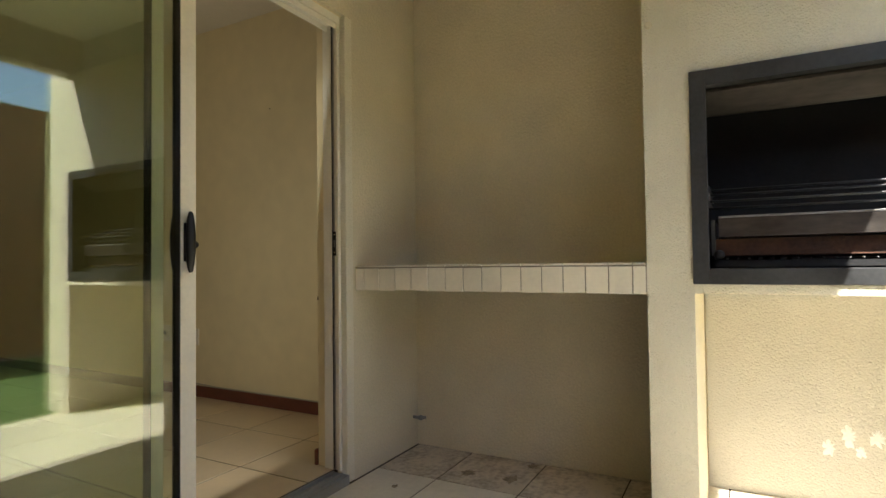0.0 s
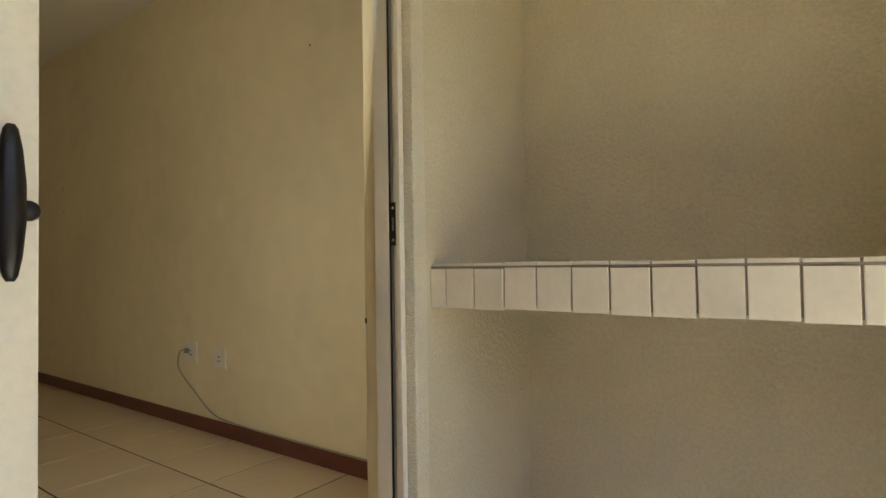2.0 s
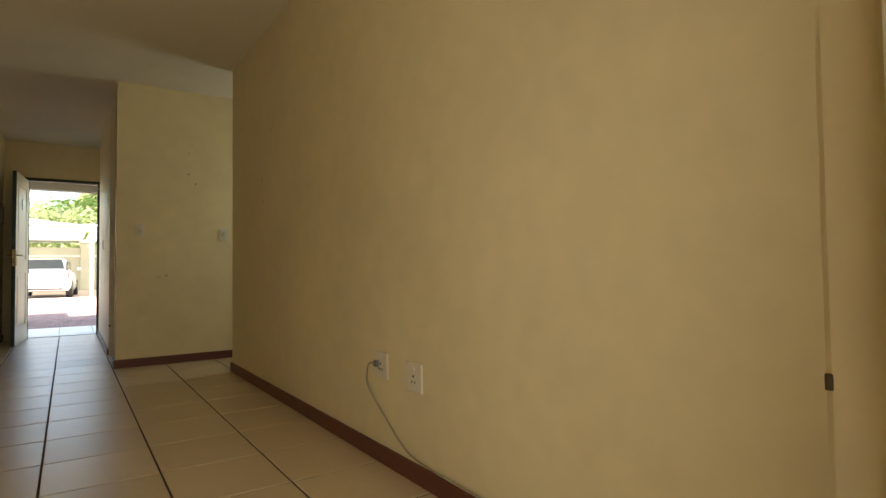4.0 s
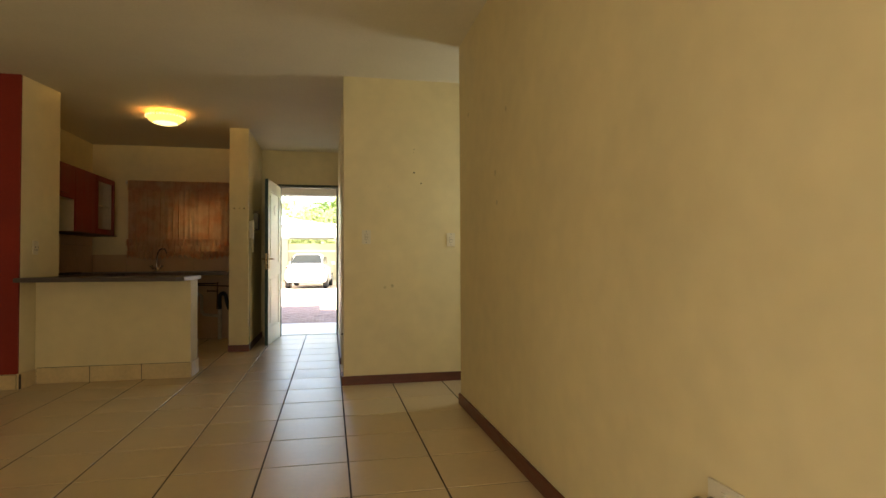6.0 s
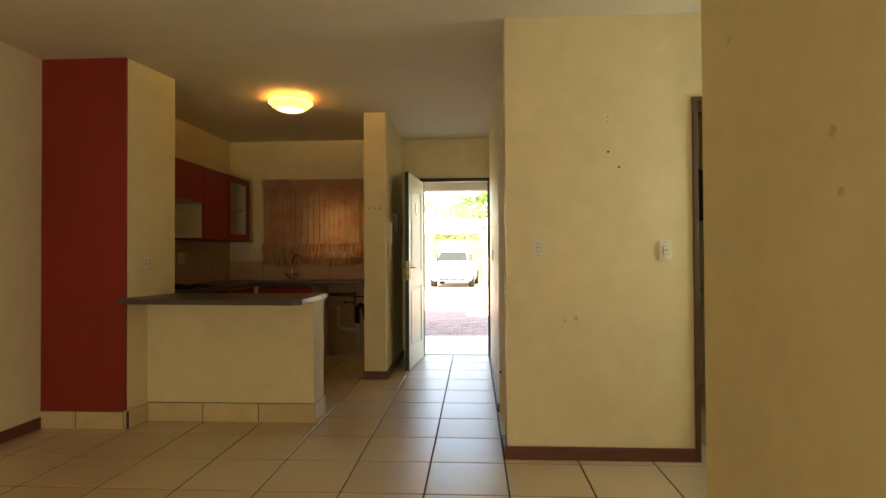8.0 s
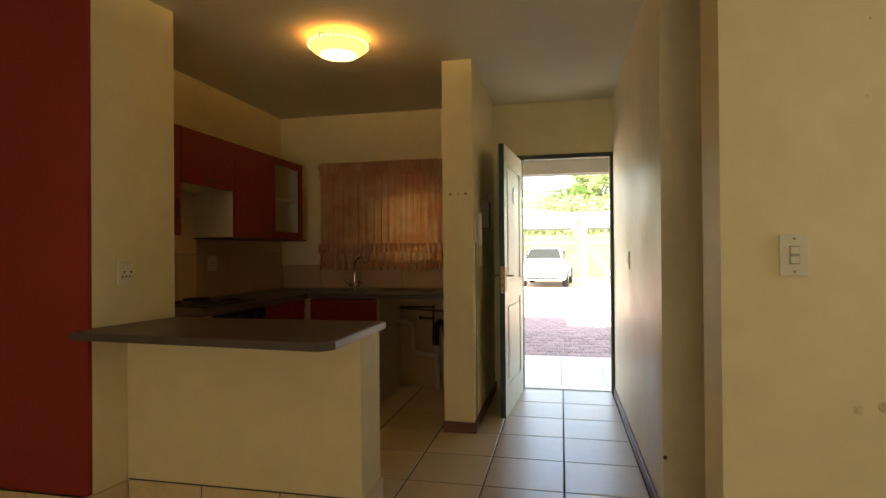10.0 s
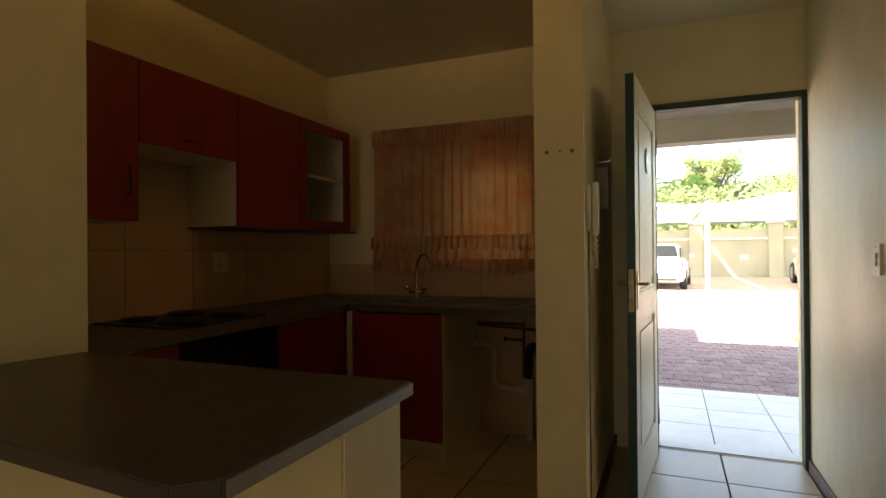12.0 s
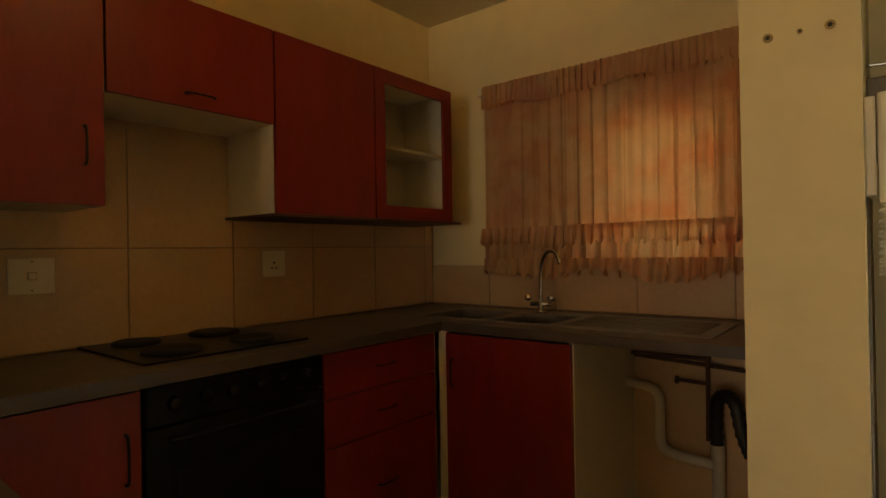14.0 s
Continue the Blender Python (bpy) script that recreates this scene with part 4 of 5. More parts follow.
# pipes in the open space under the worktop
dp = thing("waste_pipe", (0.2, 10.15, 0.4), "white plastic waste pipe with trap under the worktop", "pipe")
part("pipe_run", tube([(-0.10, 10.13, 0.612), (-0.03, 10.13, 0.606), (0.022, 10.13, 0.590), (0.040, 10.13, 0.545), (0.041, 10.13, 0.400), (0.055, 10.13, 0.350), (0.105, 10.135, 0.328), (0.250, 10.15, 0.312)], 0.021, 12), M_PIPE_W, dp)
part("riser", tube([(0.262, 10.16, 0.0), (0.262, 10.16, 0.44)], 0.026, 12, False), M_PIPE_W, dp)
hs = thing("drain_hose", (0.32, 10.1, 0.3), "black corrugated drain hose hooked into the waste riser", "hose")
bm = bmesh.new()
hp = [Vector((0.262, 10.15, 0.40)), Vector((0.262, 10.14, 0.52)), Vector((0.275, 10.12, 0.59)), Vector((0.312, 10.10, 0.612)), Vector((0.345, 10.08, 0.585)), Vector((0.368, 10.07, 0.48)), Vector((0.395, 10.08, 0.40))]
tube_into(bm, hp, [0.028, 0.022] * 19, 10)
part("hose", bm, M_HOSE, hs)
cp = thing("copper_pipes", (0.15, 10.2, 0.6), "dark copper supply pipes with a stop valve", "pipe")
part("upper_run", tube([(-0.09, 10.17, 0.738), (0.205, 10.17, 0.738), (0.226, 10.17, 0.722), (0.224, 10.17, 0.40)], 0.009, 8), M_RUST, cp)
part("long_run", tube([(-0.09, 10.20, 0.722), (0.56, 10.20, 0.690)], 0.008, 8, False), M_RUST, cp)
part("stop_valve", tube([(0.11, 10.16, 0.642), (0.222, 10.17, 0.636)], 0.008, 8, False), M_RUST, cp)
part("valve_wheel", lathe([(0.0, -0.008), (0.017, -0.008), (0.017, 0.004), (0.0, 0.004)], 12, (0.11, 10.155, 0.642), "x"), M_RUST, cp)

# kitchen window and curtain
win = thing("window_1", (-0.22, YB + 0.1, 1.13), "steel kitchen window with burglar bars behind a curtain", "window")
win["kind"] = "structure"
WX0, WX1, WZ1, WY0 = -0.60, 0.26, 1.98, YB + 0.09
part("window_frame", boxes([(WX0, WX0 + 0.035, WY0, WY0 + 0.04, 1.13, WZ1), (WX1 - 0.035, WX1, WY0, WY0 + 0.04, 1.13, WZ1), (WX0 + 0.035, WX1 - 0.035, WY0, WY0 + 0.04, 1.13, 1.165),
                            (WX0 + 0.035, WX1 - 0.035, WY0, WY0 + 0.04, WZ1 - 0.035, WZ1), (-0.30, -0.25, WY0, WY0 + 0.04, 1.165, WZ1 - 0.035), (WX0 + 0.035, WX1 - 0.035, WY0 + 0.005, WY0 + 0.035, 1.78, 1.82)], 0.003), M_FRAME, win, "dark painted steel frame")
for x0, x1, mt in ((WX0 + 0.035, -0.30, M_DIM_PANE), (-0.25, WX1 - 0.035, M_WPANE)):
    for z0, z1 in ((1.165, 1.78), (1.82, WZ1 - 0.035)):
        part("pane", box(x0, x1, WY0 + 0.018, WY0 + 0.022, z0, z1), mt if z1 < 1.9 else M_DIM_PANE, win, "window glass").visible_shadow = False
for xb in (-0.50, -0.40, -0.14, -0.03, 0.08, 0.18):
    part("burglar_bar", tube([(xb, YB + 0.07, 1.14), (xb, YB + 0.07, WZ1 - 0.01)], 0.006, 6, False), M_FRAME, win)
part("sill", box(-0.62, 0.28, YB - 0.02, YB + 0.088, 1.126, 1.142, 0.002), M_WTILE, win, "tiled sill")

cu = thing("curtain", (-0.25, YB - 0.08, 1.1), "short peach frilled curtain drawn across the kitchen window", "curtain")
CX0, CX1 = -0.875, 0.40


def cloth_sheet(z0, z1, y, amp, waves, nz, flare=0.0, seed=1, wavy=0.0):
    """A gathered sheet of cloth with uneven folds."""
    bm = bmesh.new()
    r = random.Random(seed)
    ph = [r.uniform(0, 6.28) for _ in range(8)]
    nx = 260
    grid = []
    for j in range(nz + 1):
        s = j / nz
        row = []
        for i in range(nx + 1):
            u = i / nx
            x = CX0 + (CX1 - CX0) * u
            f = math.sin(u * waves * 6.283 + 1.7 * math.sin(u * 9 + ph[0]) + ph[1] + 0.5 * s * math.sin(u * 23 + ph[2]))
            f += 0.45 * math.sin(u * waves * 2.3 * 6.283 + ph[3] + 2.0 * math.sin(u * 5 + ph[4]) + s * 0.8)
            yy = y - (amp * (1 + flare * s)) * f - flare * s * 0.006
            z = z1 + (z0 - z1) * s + (wavy * s * (math.sin(u * waves * 1.1 * 6.283 + ph[5]) + 0.7 * math.sin(u * 13 + ph[6])))
            row.append(bm.verts.new((x + 0.006 * math.cos(u * waves * 6.283) * (1 + s), yy, z)))
        grid.append(row)
    for a, b in zip(grid, grid[1:]):
        for i in range(nx):
            bm.faces.new((a[i], a[i + 1], b[i + 1], b[i])).smooth = True
    return bm


part("cloth", cloth_sheet(1.30, 2.055, YB - 0.085, 0.008, 17, 10, 0.4, 3), M_CURTAIN, cu, "gathered peach cloth")
part("heading", cloth_sheet(1.965, 2.085, YB - 0.105, 0.008, 40, 5, 0.5, 5, 0.010), M_CURTAIN, cu, "ruched heading")
part("upper_frill", cloth_sheet(1.235, 1.325, YB - 0.115, 0.013, 27, 5, 0.9, 7, 0.014), M_CURTAIN, cu, "ruffled frill")
part("lower_panel", cloth_sheet(1.135, 1.255, YB - 0.095, 0.014, 16, 4, 0.4, 9, 0.004), M_CURTAIN, cu)
part("hem_frill", cloth_sheet(1.085, 1.165, YB - 0.118, 0.014, 19, 5, 0.9, 11, 0.020), M_CURTAIN, cu, "ruffled hem frill")
part("rod", tube([(CX0 - 0.02, YB - 0.085, 2.075), (CX1 + 0.03, YB - 0.085, 2.075)], 0.006, 8, False), M_WHITE, cu)
for xx in (CX0 - 0.012, CX1 + 0.02):
    part("bracket", box(xx - 0.012, xx + 0.012, YB - 0.095, YB - 0.001, 2.045, 2.085, 0.002), M_WHITE, cu, "white rod bracket")

# ceiling lamp
lamp = thing("ceiling_lamp", (0.04, 8.47, H), "lit round alabaster glass ceiling lamp with pierced rim", "ceiling lamp")
part("rose", lathe([(0.07, H), (0.07, H - 0.012), (0.0, H - 0.014)], 24, (0.04, 8.47, 0)), M_WHITE, lamp)
R = 0.185
part("bowl", lathe([(R, H - 0.040), (R - 0.004, H - 0.058), (0.155, H - 0.085), (0.115, H - 0.108), (0.118, H - 0.104), (0.157, H - 0.079), (R - 0.009, H - 0.055), (R - 0.005, H - 0.040)], 48, (0.04, 8.47, 0)), M_LAMP, lamp, "glowing amber glass bowl")
part("bowl_centre", lathe([(0.1155, H - 0.108), (0.07, H - 0.122), (0.02, H - 0.128), (0.0, H - 0.128)], 40, (0.04, 8.47, 0)), M_LAMP_HOT, lamp, "bright centre of the bowl")
for k in range(36):
    a = k * math.tau / 36
    c = Vector((0.04 + (R - 0.001) * math.cos(a), 8.47 + (R - 0.001) * math.sin(a), H - 0.050))
    bm = box(-0.0045, 0.0045, -0.002, 0.002, -0.008, 0.008)
    bmesh.ops.transform(bm, matrix=Matrix.Translation(c) @ Matrix.Rotation(a + math.pi / 2, 4, "Z"), verts=bm.verts)
    part("rim_hole", bm, M_LAMP_HOT, lamp)
for k in range(3):
    a = k * math.tau / 3 + 0.3
    p = Vector((0.04 + (R + 0.004) * math.cos(a), 8.47 + (R + 0.004) * math.sin(a), 0))
    part("clip", tube([(p.x, p.y, H - 0.030), (p.x, p.y, H - 0.062)], 0.003, 6, False), M_BLACK, lamp, "dark clip")
    part("arm", tube([(0.04 + 0.07 * math.cos(a), 8.47 + 0.07 * math.sin(a), H - 0.008), (p.x, p.y, H - 0.030)], 0.003, 6, False), M_BLACK, lamp)

# ---- sockets and switches ----
def wall_plate(name, label, cat, centre, normal, w, h, kind):
    """A moulded plate on a wall: normal is '+x', '-x' or '-y'."""
    c = Vector(centre)
    turn = {"-y": 0.0, "+x": 90.0, "-x": -90.0}[normal]
    m = pose(*c, 0, 0, turn)
    pl = new(name)
    pl.empty_display_size = 0.05
    pl.matrix_basis = m
    tagged(pl, label, cat, "wall plates")

    def add(pname, bm, material, lab=""):
        ob = new(pname, mesh_of(pname, bm, material))
        ob.parent = pl
        return tagged(ob, lab)
    add("plate", box(-w / 2, w / 2, -0.009, 0, -h / 2, h / 2, 0.003), M_WHITE)
    if kind == "switch":
        n = 2 if h > w else 1
        for k in range(n):
            zc = (k - (n - 1) / 2) * 0.026
            add("rocker", box(-0.011, 0.011, -0.015, -0.009, zc - 0.010, zc + 0.010, 0.002), M_WHITE, "white rocker")
            add("gap", box(-0.013, 0.013, -0.0098, -0.009, zc - 0.0125, zc + 0.0125), M_CABLE)
        for s in (-1, 1):
            add("screw", lathe([(0.0035, -0.0105), (0.0035, -0.009), (0.0, -0.009)], 8, (0, 0, s * (h / 2 - 0.012)), "y"), M_STEEL_G)
    else:
        for sx in ((0,) if kind == "socket" else (-0.022, 0.022)):
            for px, pz, r in ((0, 0.017, 0.0055), (-0.011, -0.006, 0.0045), (0.011, -0.006, 0.0045)):
                add("pin_hole", lathe([(r, -0.0102), (r, -0.009), (0.0, -0.009)], 10, (sx + px, 0, pz - 0.012), "y"), M_BLACK)
            add("rocker", box(sx - 0.008, sx + 0.008, -0.0135, -0.009, h / 2 - 0.030, h / 2 - 0.016, 0.0015), M_WHITE, "small switch")
    return pl


wall_plate("light_switch", "white double rocker light switch on the cream wall", "switch", (1.995, 7.0, 1.22), "-y", 0.072, 0.115, "switch")
wall_plate("light_switch", "white light switch near the passage corner", "switch", (2.715, 7.0, 1.20), "-y", 0.072, 0.115, "switch")
wall_plate("light_switch", "white light switch on the corridor wall", "switch", (1.81, 9.14, 1.175), "-x", 0.072, 0.115, "switch")
wall_plate("phone_socket", "white telephone socket with a cable plugged in", "socket", (XR, 3.533, 0.425), "-x", 0.115, 0.115, "socket")
wall_plate("power_socket", "white square power socket low on the wall", "socket", (XR, 3.253, 0.413), "-x", 0.115, 0.115, "socket")
wall_plate("power_socket", "white double power socket above the breakfast bar", "socket", (-0.745, 7.645, 1.147), "+x", 0.115, 0.115, "double")
wall_plate("power_socket", "white power socket on the tiled splashback", "socket", (KW, 9.130, 1.165), "+x", 0.115, 0.115, "socket")
wall_plate("cooker_switch", "white cooker isolator switch on the splashback", "switch", (KW, 8.245, 1.150), "+x", 0.125, 0.115, "switch")
cb = thing("phone_cable", (2.60, 3.4, 0.2), "thin beige cable hanging from the socket along the skirting", "cable")
part("plug", box(2.590, 2.6045, 3.545, 3.575, 0.415, 0.442, 0.003), M_STEEL_G, cb)
part("cable", tube([(2.588, 3.56, 0.43), (2.590, 3.61, 0.425), (2.60, 3.655, 0.38), (2.606, 3.655, 0.31), (2.607, 3.50, 0.205), (2.606, 3.31, 0.105), (2.603, 3.10, 0.085), (2.602, 2.80, 0.081), (2.602, 2.2, 0.080), (2.602, 1.62, 0.083)], 0.0038, 6), M_CABLE, cb)
for sx, sz, r, mt in ((2.40, 1.77, 0.008, M_DIRT), (2.46, 1.68, 0.007, M_DIRT), (2.40, 1.97, 0.005, M_DIRT), (2.395, 1.945, 0.004, M_DIRT), (2.18, 1.65, 0.004, M_SMUDGE), (2.15, 0.80, 0.014, M_SMUDGE), (2.21, 0.81, 0.016, M_SMUDGE), (2.19, 1.86, 0.004, M_SMUDGE)):
    single("wall_mark", lathe([(0.0, -0.0012), (r * 0.8, -0.001), (r, 0.001)], 10, (sx, 7.0, sz), "y"), mt, "old screw hole and filler mark in the wall", "wall mark")
for sy, sz, r, mt in ((2.512, 1.927, 0.006, M_DIRT), (5.36, 1.51, 0.022, M_SMUDGE), (5.33, 1.34, 0.018, M_SMUDGE), (5.16, 1.82, 0.018, M_SMUDGE), (5.97, 2.00, 0.02, M_SMUDGE)):
    single("wall_mark", lathe([(0.0, -0.001), (r * 0.7, -0.0008), (r, 0.001)], 12, (2.614, sy, sz), "x"), mt, "faint mark on the cream wall", "wall mark")
for hx, hr in ((0.624, 0.009), (0.680, 0.005), (0.730, 0.009)):
    hk = thing("wall_screw", (hx, 9.02, 1.636), "brass wall plug screwed into the wall end", "screw", "three screws in a row")
    part("ring", lathe([(hr * 0.55, -0.003), (hr, -0.004), (hr, 0.0), (hr * 0.5, 0.0)], 14, (hx, 9.02, 1.636), "y"), M_BRASS, hk)
    part("core", lathe([(0.0, -0.006), (hr * 0.5, -0.005), (hr * 0.5, 0.0)], 10, (hx, 9.02, 1.636), "y"), M_BLACK, hk)

single("wall_chip", lathe([(0.0, -0.006), (0.006, -0.004), (0.010, 0.0)], 9, (1.818, 7.95, 0.30), "y"), M_DIRT, "dark chip in the plaster of the corridor corner", "wall mark")

# intercom on the corridor side of the wall end
ic = thing("intercom", (0.80, 9.13, 1.3), "white intercom handset with coiled cord on the wall", "intercom")
part("cradle", box(0.778, 0.796, 9.09, 9.17, 1.30, 1.50, 0.004), M_WHITE, ic)
part("handset", box(0.798, 0.826, 9.105, 9.15, 1.285, 1.51, 0.008), M_WHITE, ic, "white handset")
coil = [(0.808 + 0.010 * math.cos(k * 1.1), 9.125 + 0.010 * math.sin(k * 1.1) + 0.035 * math.sin(k / 110 * math.pi), 1.285 - 0.145 * math.sin(k / 110 * math.pi)) for k in range(111)]
part("cord", tube(coil, 0.0022, 5, False), M_WHITE, ic, "coiled cord")
part("wall_cable", tube([(0.781, 9.13, 1.30), (0.781, 9.13, 0.07)], 0.003, 6, False), M_STEEL_G, ic)
ch = thing("chime_box", (0.80, 9.5, 1.4), "grey-brown door chime box on the wall with a hook above", "chime box")
part("case", box(0.778, 0.835, 9.44, 9.56, 1.42, 1.62, 0.006), M_CHIME, ch)
part("hook", tube([(0.778, 9.40, 1.64), (0.84, 9.40, 1.64), (0.85, 9.40, 1.66)], 0.004, 6), M_CHROME, ch)

# ---- front door ----
dfm = thing("door_frame", (1.4, YB, 0), "dark green steel door frame", "door frame")
part("left_post", box(0.985, 1.035, YB - 0.035, YB + 0.12, 0, 2.09, 0.004), M_FRAME, dfm)
part("right_post", box(1.783, 1.812, YB - 0.025, YB + 0.06, 0, 2.09, 0.004), M_FRAME, dfm)
part("head", box(1.035, 1.783, YB - 0.025, YB + 0.06, 2.052, 2.09, 0.004), M_FRAME, dfm)
part("threshold", box(1.035, 1.80, YB + 0.085, YB + 0.23, -0.04, 0.006, 0.003), M_PORCH, dfm, "pale stone threshold")
fd = new("front_door")
fd.empty_display_size = 0.1
fd.matrix_basis = pose(1.012, YB - 0.05, 0.008, 0, 0, 85.0)
tagged(fd, "pale green panelled front door standing wide open", "door")


def dpart(name, bm, material, parent, label=""):
    ob = new(name, mesh_of(name, bm, material))
    ob.parent = parent
    return tagged(ob, label)


# the leaf runs along local -x from its hinge at 0; local y is its thickness
LW, LH = 0.835, 2.03
dleaf = dpart("leaf", boxes([(-0.11, -0.0, -0.02, 0.02, 0, LH), (-LW + 0.004, -LW + 0.11, -0.02, 0.02, 0, LH), (-LW + 0.11, -0.11, -0.02, 0.02, 0, 0.20), (-LW + 0.11, -0.11, -0.02, 0.02, 0.86, 1.0),
                             (-LW + 0.11, -0.11, -0.02, 0.02, LH - 0.13, LH), (-LW + 0.11, -0.11, -0.008, 0.008, 0.20, 0.86), (-LW + 0.11, -0.11, -0.008, 0.008, 1.0, LH - 0.13)]), M_DOOR, fd, "pale green painted door")
for z0, z1 in ((0.20, 0.86), (1.0, LH - 0.13)):
    for s in (-1, 1):
        y0, y1 = sorted((s * 0.008, s * 0.0175))
        dpart("panel", box(-LW + 0.165, -0.165, y0, y1, z0 + 0.055, z1 - 0.055, 0.006), M_DOOR, dleaf, "raised door panel")
        for r in ((-LW + 0.11, -LW + 0.125, z0, z1), (-0.125, -0.11, z0, z1), (-LW + 0.125, -0.125, z0, z0 + 0.015), (-LW + 0.125, -0.125, z1 - 0.015, z1)):
            dpart("moulding", box(r[0], r[1], *sorted((s * 0.008, s * 0.018)), r[2], r[3], 0.003), M_DOOR, dleaf)
dpart("edge_strip", box(-LW, -LW + 0.0035, -0.0195, 0.0195, 0, LH), M_DOOR_EDGE, fd, "dark green door edge")
for s in (-1, 1):
    ov = lathe([(0.0, s * 0.0182), (0.045, s * 0.0182), (0.052, s * 0.024), (0.045, s * 0.027), (0.0, s * 0.026)], 28, (0, 0, 0), "y")
    bmesh.ops.transform(ov, matrix=Matrix.Translation((-LW / 2, 0, 1.68)) @ Matrix.Diagonal((1, 1, 1.35, 1)), verts=ov.verts)
    dpart("oval_plaque", ov, M_PLAQUE, fd, "white oval number plaque")
    dpart("back_plate", box(-LW + 0.035, -LW + 0.075, *sorted((s * 0.02, s * 0.024)), 0.93, 1.11, 0.002), M_BRASS, fd, "worn brass back plate")
    dpart("lever", tube([(-LW + 0.055, s * 0.02, 1.05), (-LW + 0.055, s * 0.06, 1.05), (-LW + 0.085, s * 0.066, 1.05), (-LW + 0.165, s * 0.062, 1.045)], 0.008, 8), M_BRASS, fd, "brass lever handle")
dpart("lock_plate", box(-LW - 0.002, -LW, -0.012, 0.012, 0.92, 1.12, 0.001), M_CHROME, fd, "steel mortice lock plate")
for zz in (1.035, 0.975):
    dpart("lock_slot", box(-LW - 0.0045, -LW - 0.002, -0.007, 0.007, zz - 0.014, zz + 0.014, 0.001), M_BRASS, fd)
for zz in (0.22, 1.02, 1.82):
    dpart("hinge", tube([(0.004, -0.022, zz - 0.05), (0.004, -0.022, zz + 0.05)], 0.008, 8, False), M_STEEL_G, fd)

# bathroom seen through the passage doorway
setting("door_2", boxes([(2.872, 2.90, 6.985, 7.215, 0, 2.075), (3.61, 3.635, 6.985, 7.215, 0, 2.075), (2.90, 3.61, 6.985, 7.215, 2.045, 2.075)], 0.003), M_DARK, "dark brown door frame of the bathroom", "door frame")
mc = thing("mirror_cabinet", (3.72, 9.15, 1.5), "small brown wooden bathroom cabinet on the wall", "cabinet")
part("body", box(3.55, 3.89, 9.06, 9.198, 1.50, 1.97, 0.004), M_DARK, mc)
part("door", box(3.57, 3.87, 9.04, 9.058, 1.52, 1.95, 0.003), M_DARK, mc)
bs = thing("wash_basin", (3.7, 9.05, 0.8), "white ceramic wash basin with pedestal", "basin")
part("bowl", lathe([(0.0, 0.70), (0.12, 0.72), (0.20, 0.80), (0.22, 0.85), (0.20, 0.855), (0.16, 0.80), (0.0, 0.76)], 28, (3.68, 8.97, 0)), M_WHITE, bs)
part("pedestal", lathe([(0.10, 0.0), (0.075, 0.2), (0.08, 0.72)], 20, (3.68, 8.99, 0)), M_WHITE, bs)


# ---- outside the front door ----
GZ = -0.035
setting("ground", box(-300, 300, -300, 400, -0.75, -0.47), M_GROUND, "bare earth reaching to the horizon", "ground")
road = setting("road", box(-30, 30, 10.47, 34.6, -0.46, GZ - 0.008), M_SUNLIT_PAVING, "brick paved driveway coloured paler as if in the sun", "driveway")
porch = setting("porch", box(-1.0, 3.2, 10.47, 12.04, -0.30, -0.031), M_GROUT, "porch slab under pale tiles", "porch")
lay(porch, (-0.2, 3.0, 10.49, 12.03), 1.36, 11.38, 0.42, 0.42, 0.006, -0.02, 0.010, M_PORCH)
# porch roof with edge beam; unseen upper storey and eaves added to shade the paving
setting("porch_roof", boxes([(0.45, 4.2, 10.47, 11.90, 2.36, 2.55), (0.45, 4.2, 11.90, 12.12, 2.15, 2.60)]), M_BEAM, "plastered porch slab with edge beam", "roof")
setting("upper_storey", boxes([(-6.0, 4.2, YS, 10.47, 2.80, 6.0)]), M_WALLEXT, "unseen plastered upper storey added to shade the paving")
setting("upper_roof", boxes([(-6.2, 8.0, 1.4, 12.30, 6.0, 6.25), (-6.2, -2.75, 12.30, 13.55, 6.0, 6.25)]), M_WALLEXT, "unseen flat roof with deep eaves sized to shade the paving", "roof")
setting("wall_outside", boxes([(-6.0, XL - 0.2, 10.25, 10.47, -0.3, 2.80), (4.2, 8.0, 10.25, 10.47, -0.3, 2.80), (4.2, 4.4, 1.75, 10.25, -0.3, 2.8)]), M_WALLEXT, "plastered outside walls of the house")
setting("grass_verge", box(2.66, 5.2, 14.55, 15.7, GZ - 0.006, GZ + 0.012), M_GRASS, "green grass verge beside the paving", "lawn")

# boundary wall with piers
bw = thing("boundary_wall", (3.0, 34.8, 0), "grey-green plastered boundary wall with square piers", "wall")
part("panel", box(-20, 30, 34.75, 34.95, -0.1, 1.62), M_WALLEXT, bw)
# White paint carries the sunlit look of the ledge on the shaded wall.
part("coping", box(-20, 30, 34.70, 35.0, 1.62, 1.72, 0.01), M_POST, bw, "coping band coloured pale as if sunlit")
part("upper_band", box(-20, 30, 34.76, 34.94, 1.72, 2.10), M_WALLEXT, bw)
for k in range(-4, 8):
    px = 2.25 + k * 3.2
    pr = part("pier", box(px - 0.28, px + 0.28, 34.50, 34.98, -0.1, 2.35, 0.01), M_WALLEXT, bw)
    part("cap", box(px - 0.34, px + 0.34, 34.44, 35.02, 2.35, 2.47, 0.02), M_POST, pr, "pale pier cap")
single("meter_plate", box(4.05, 4.40, 34.735, 34.749, 0.72, 0.95, 0.004), M_POST, "small white plate on the boundary wall", "plate")


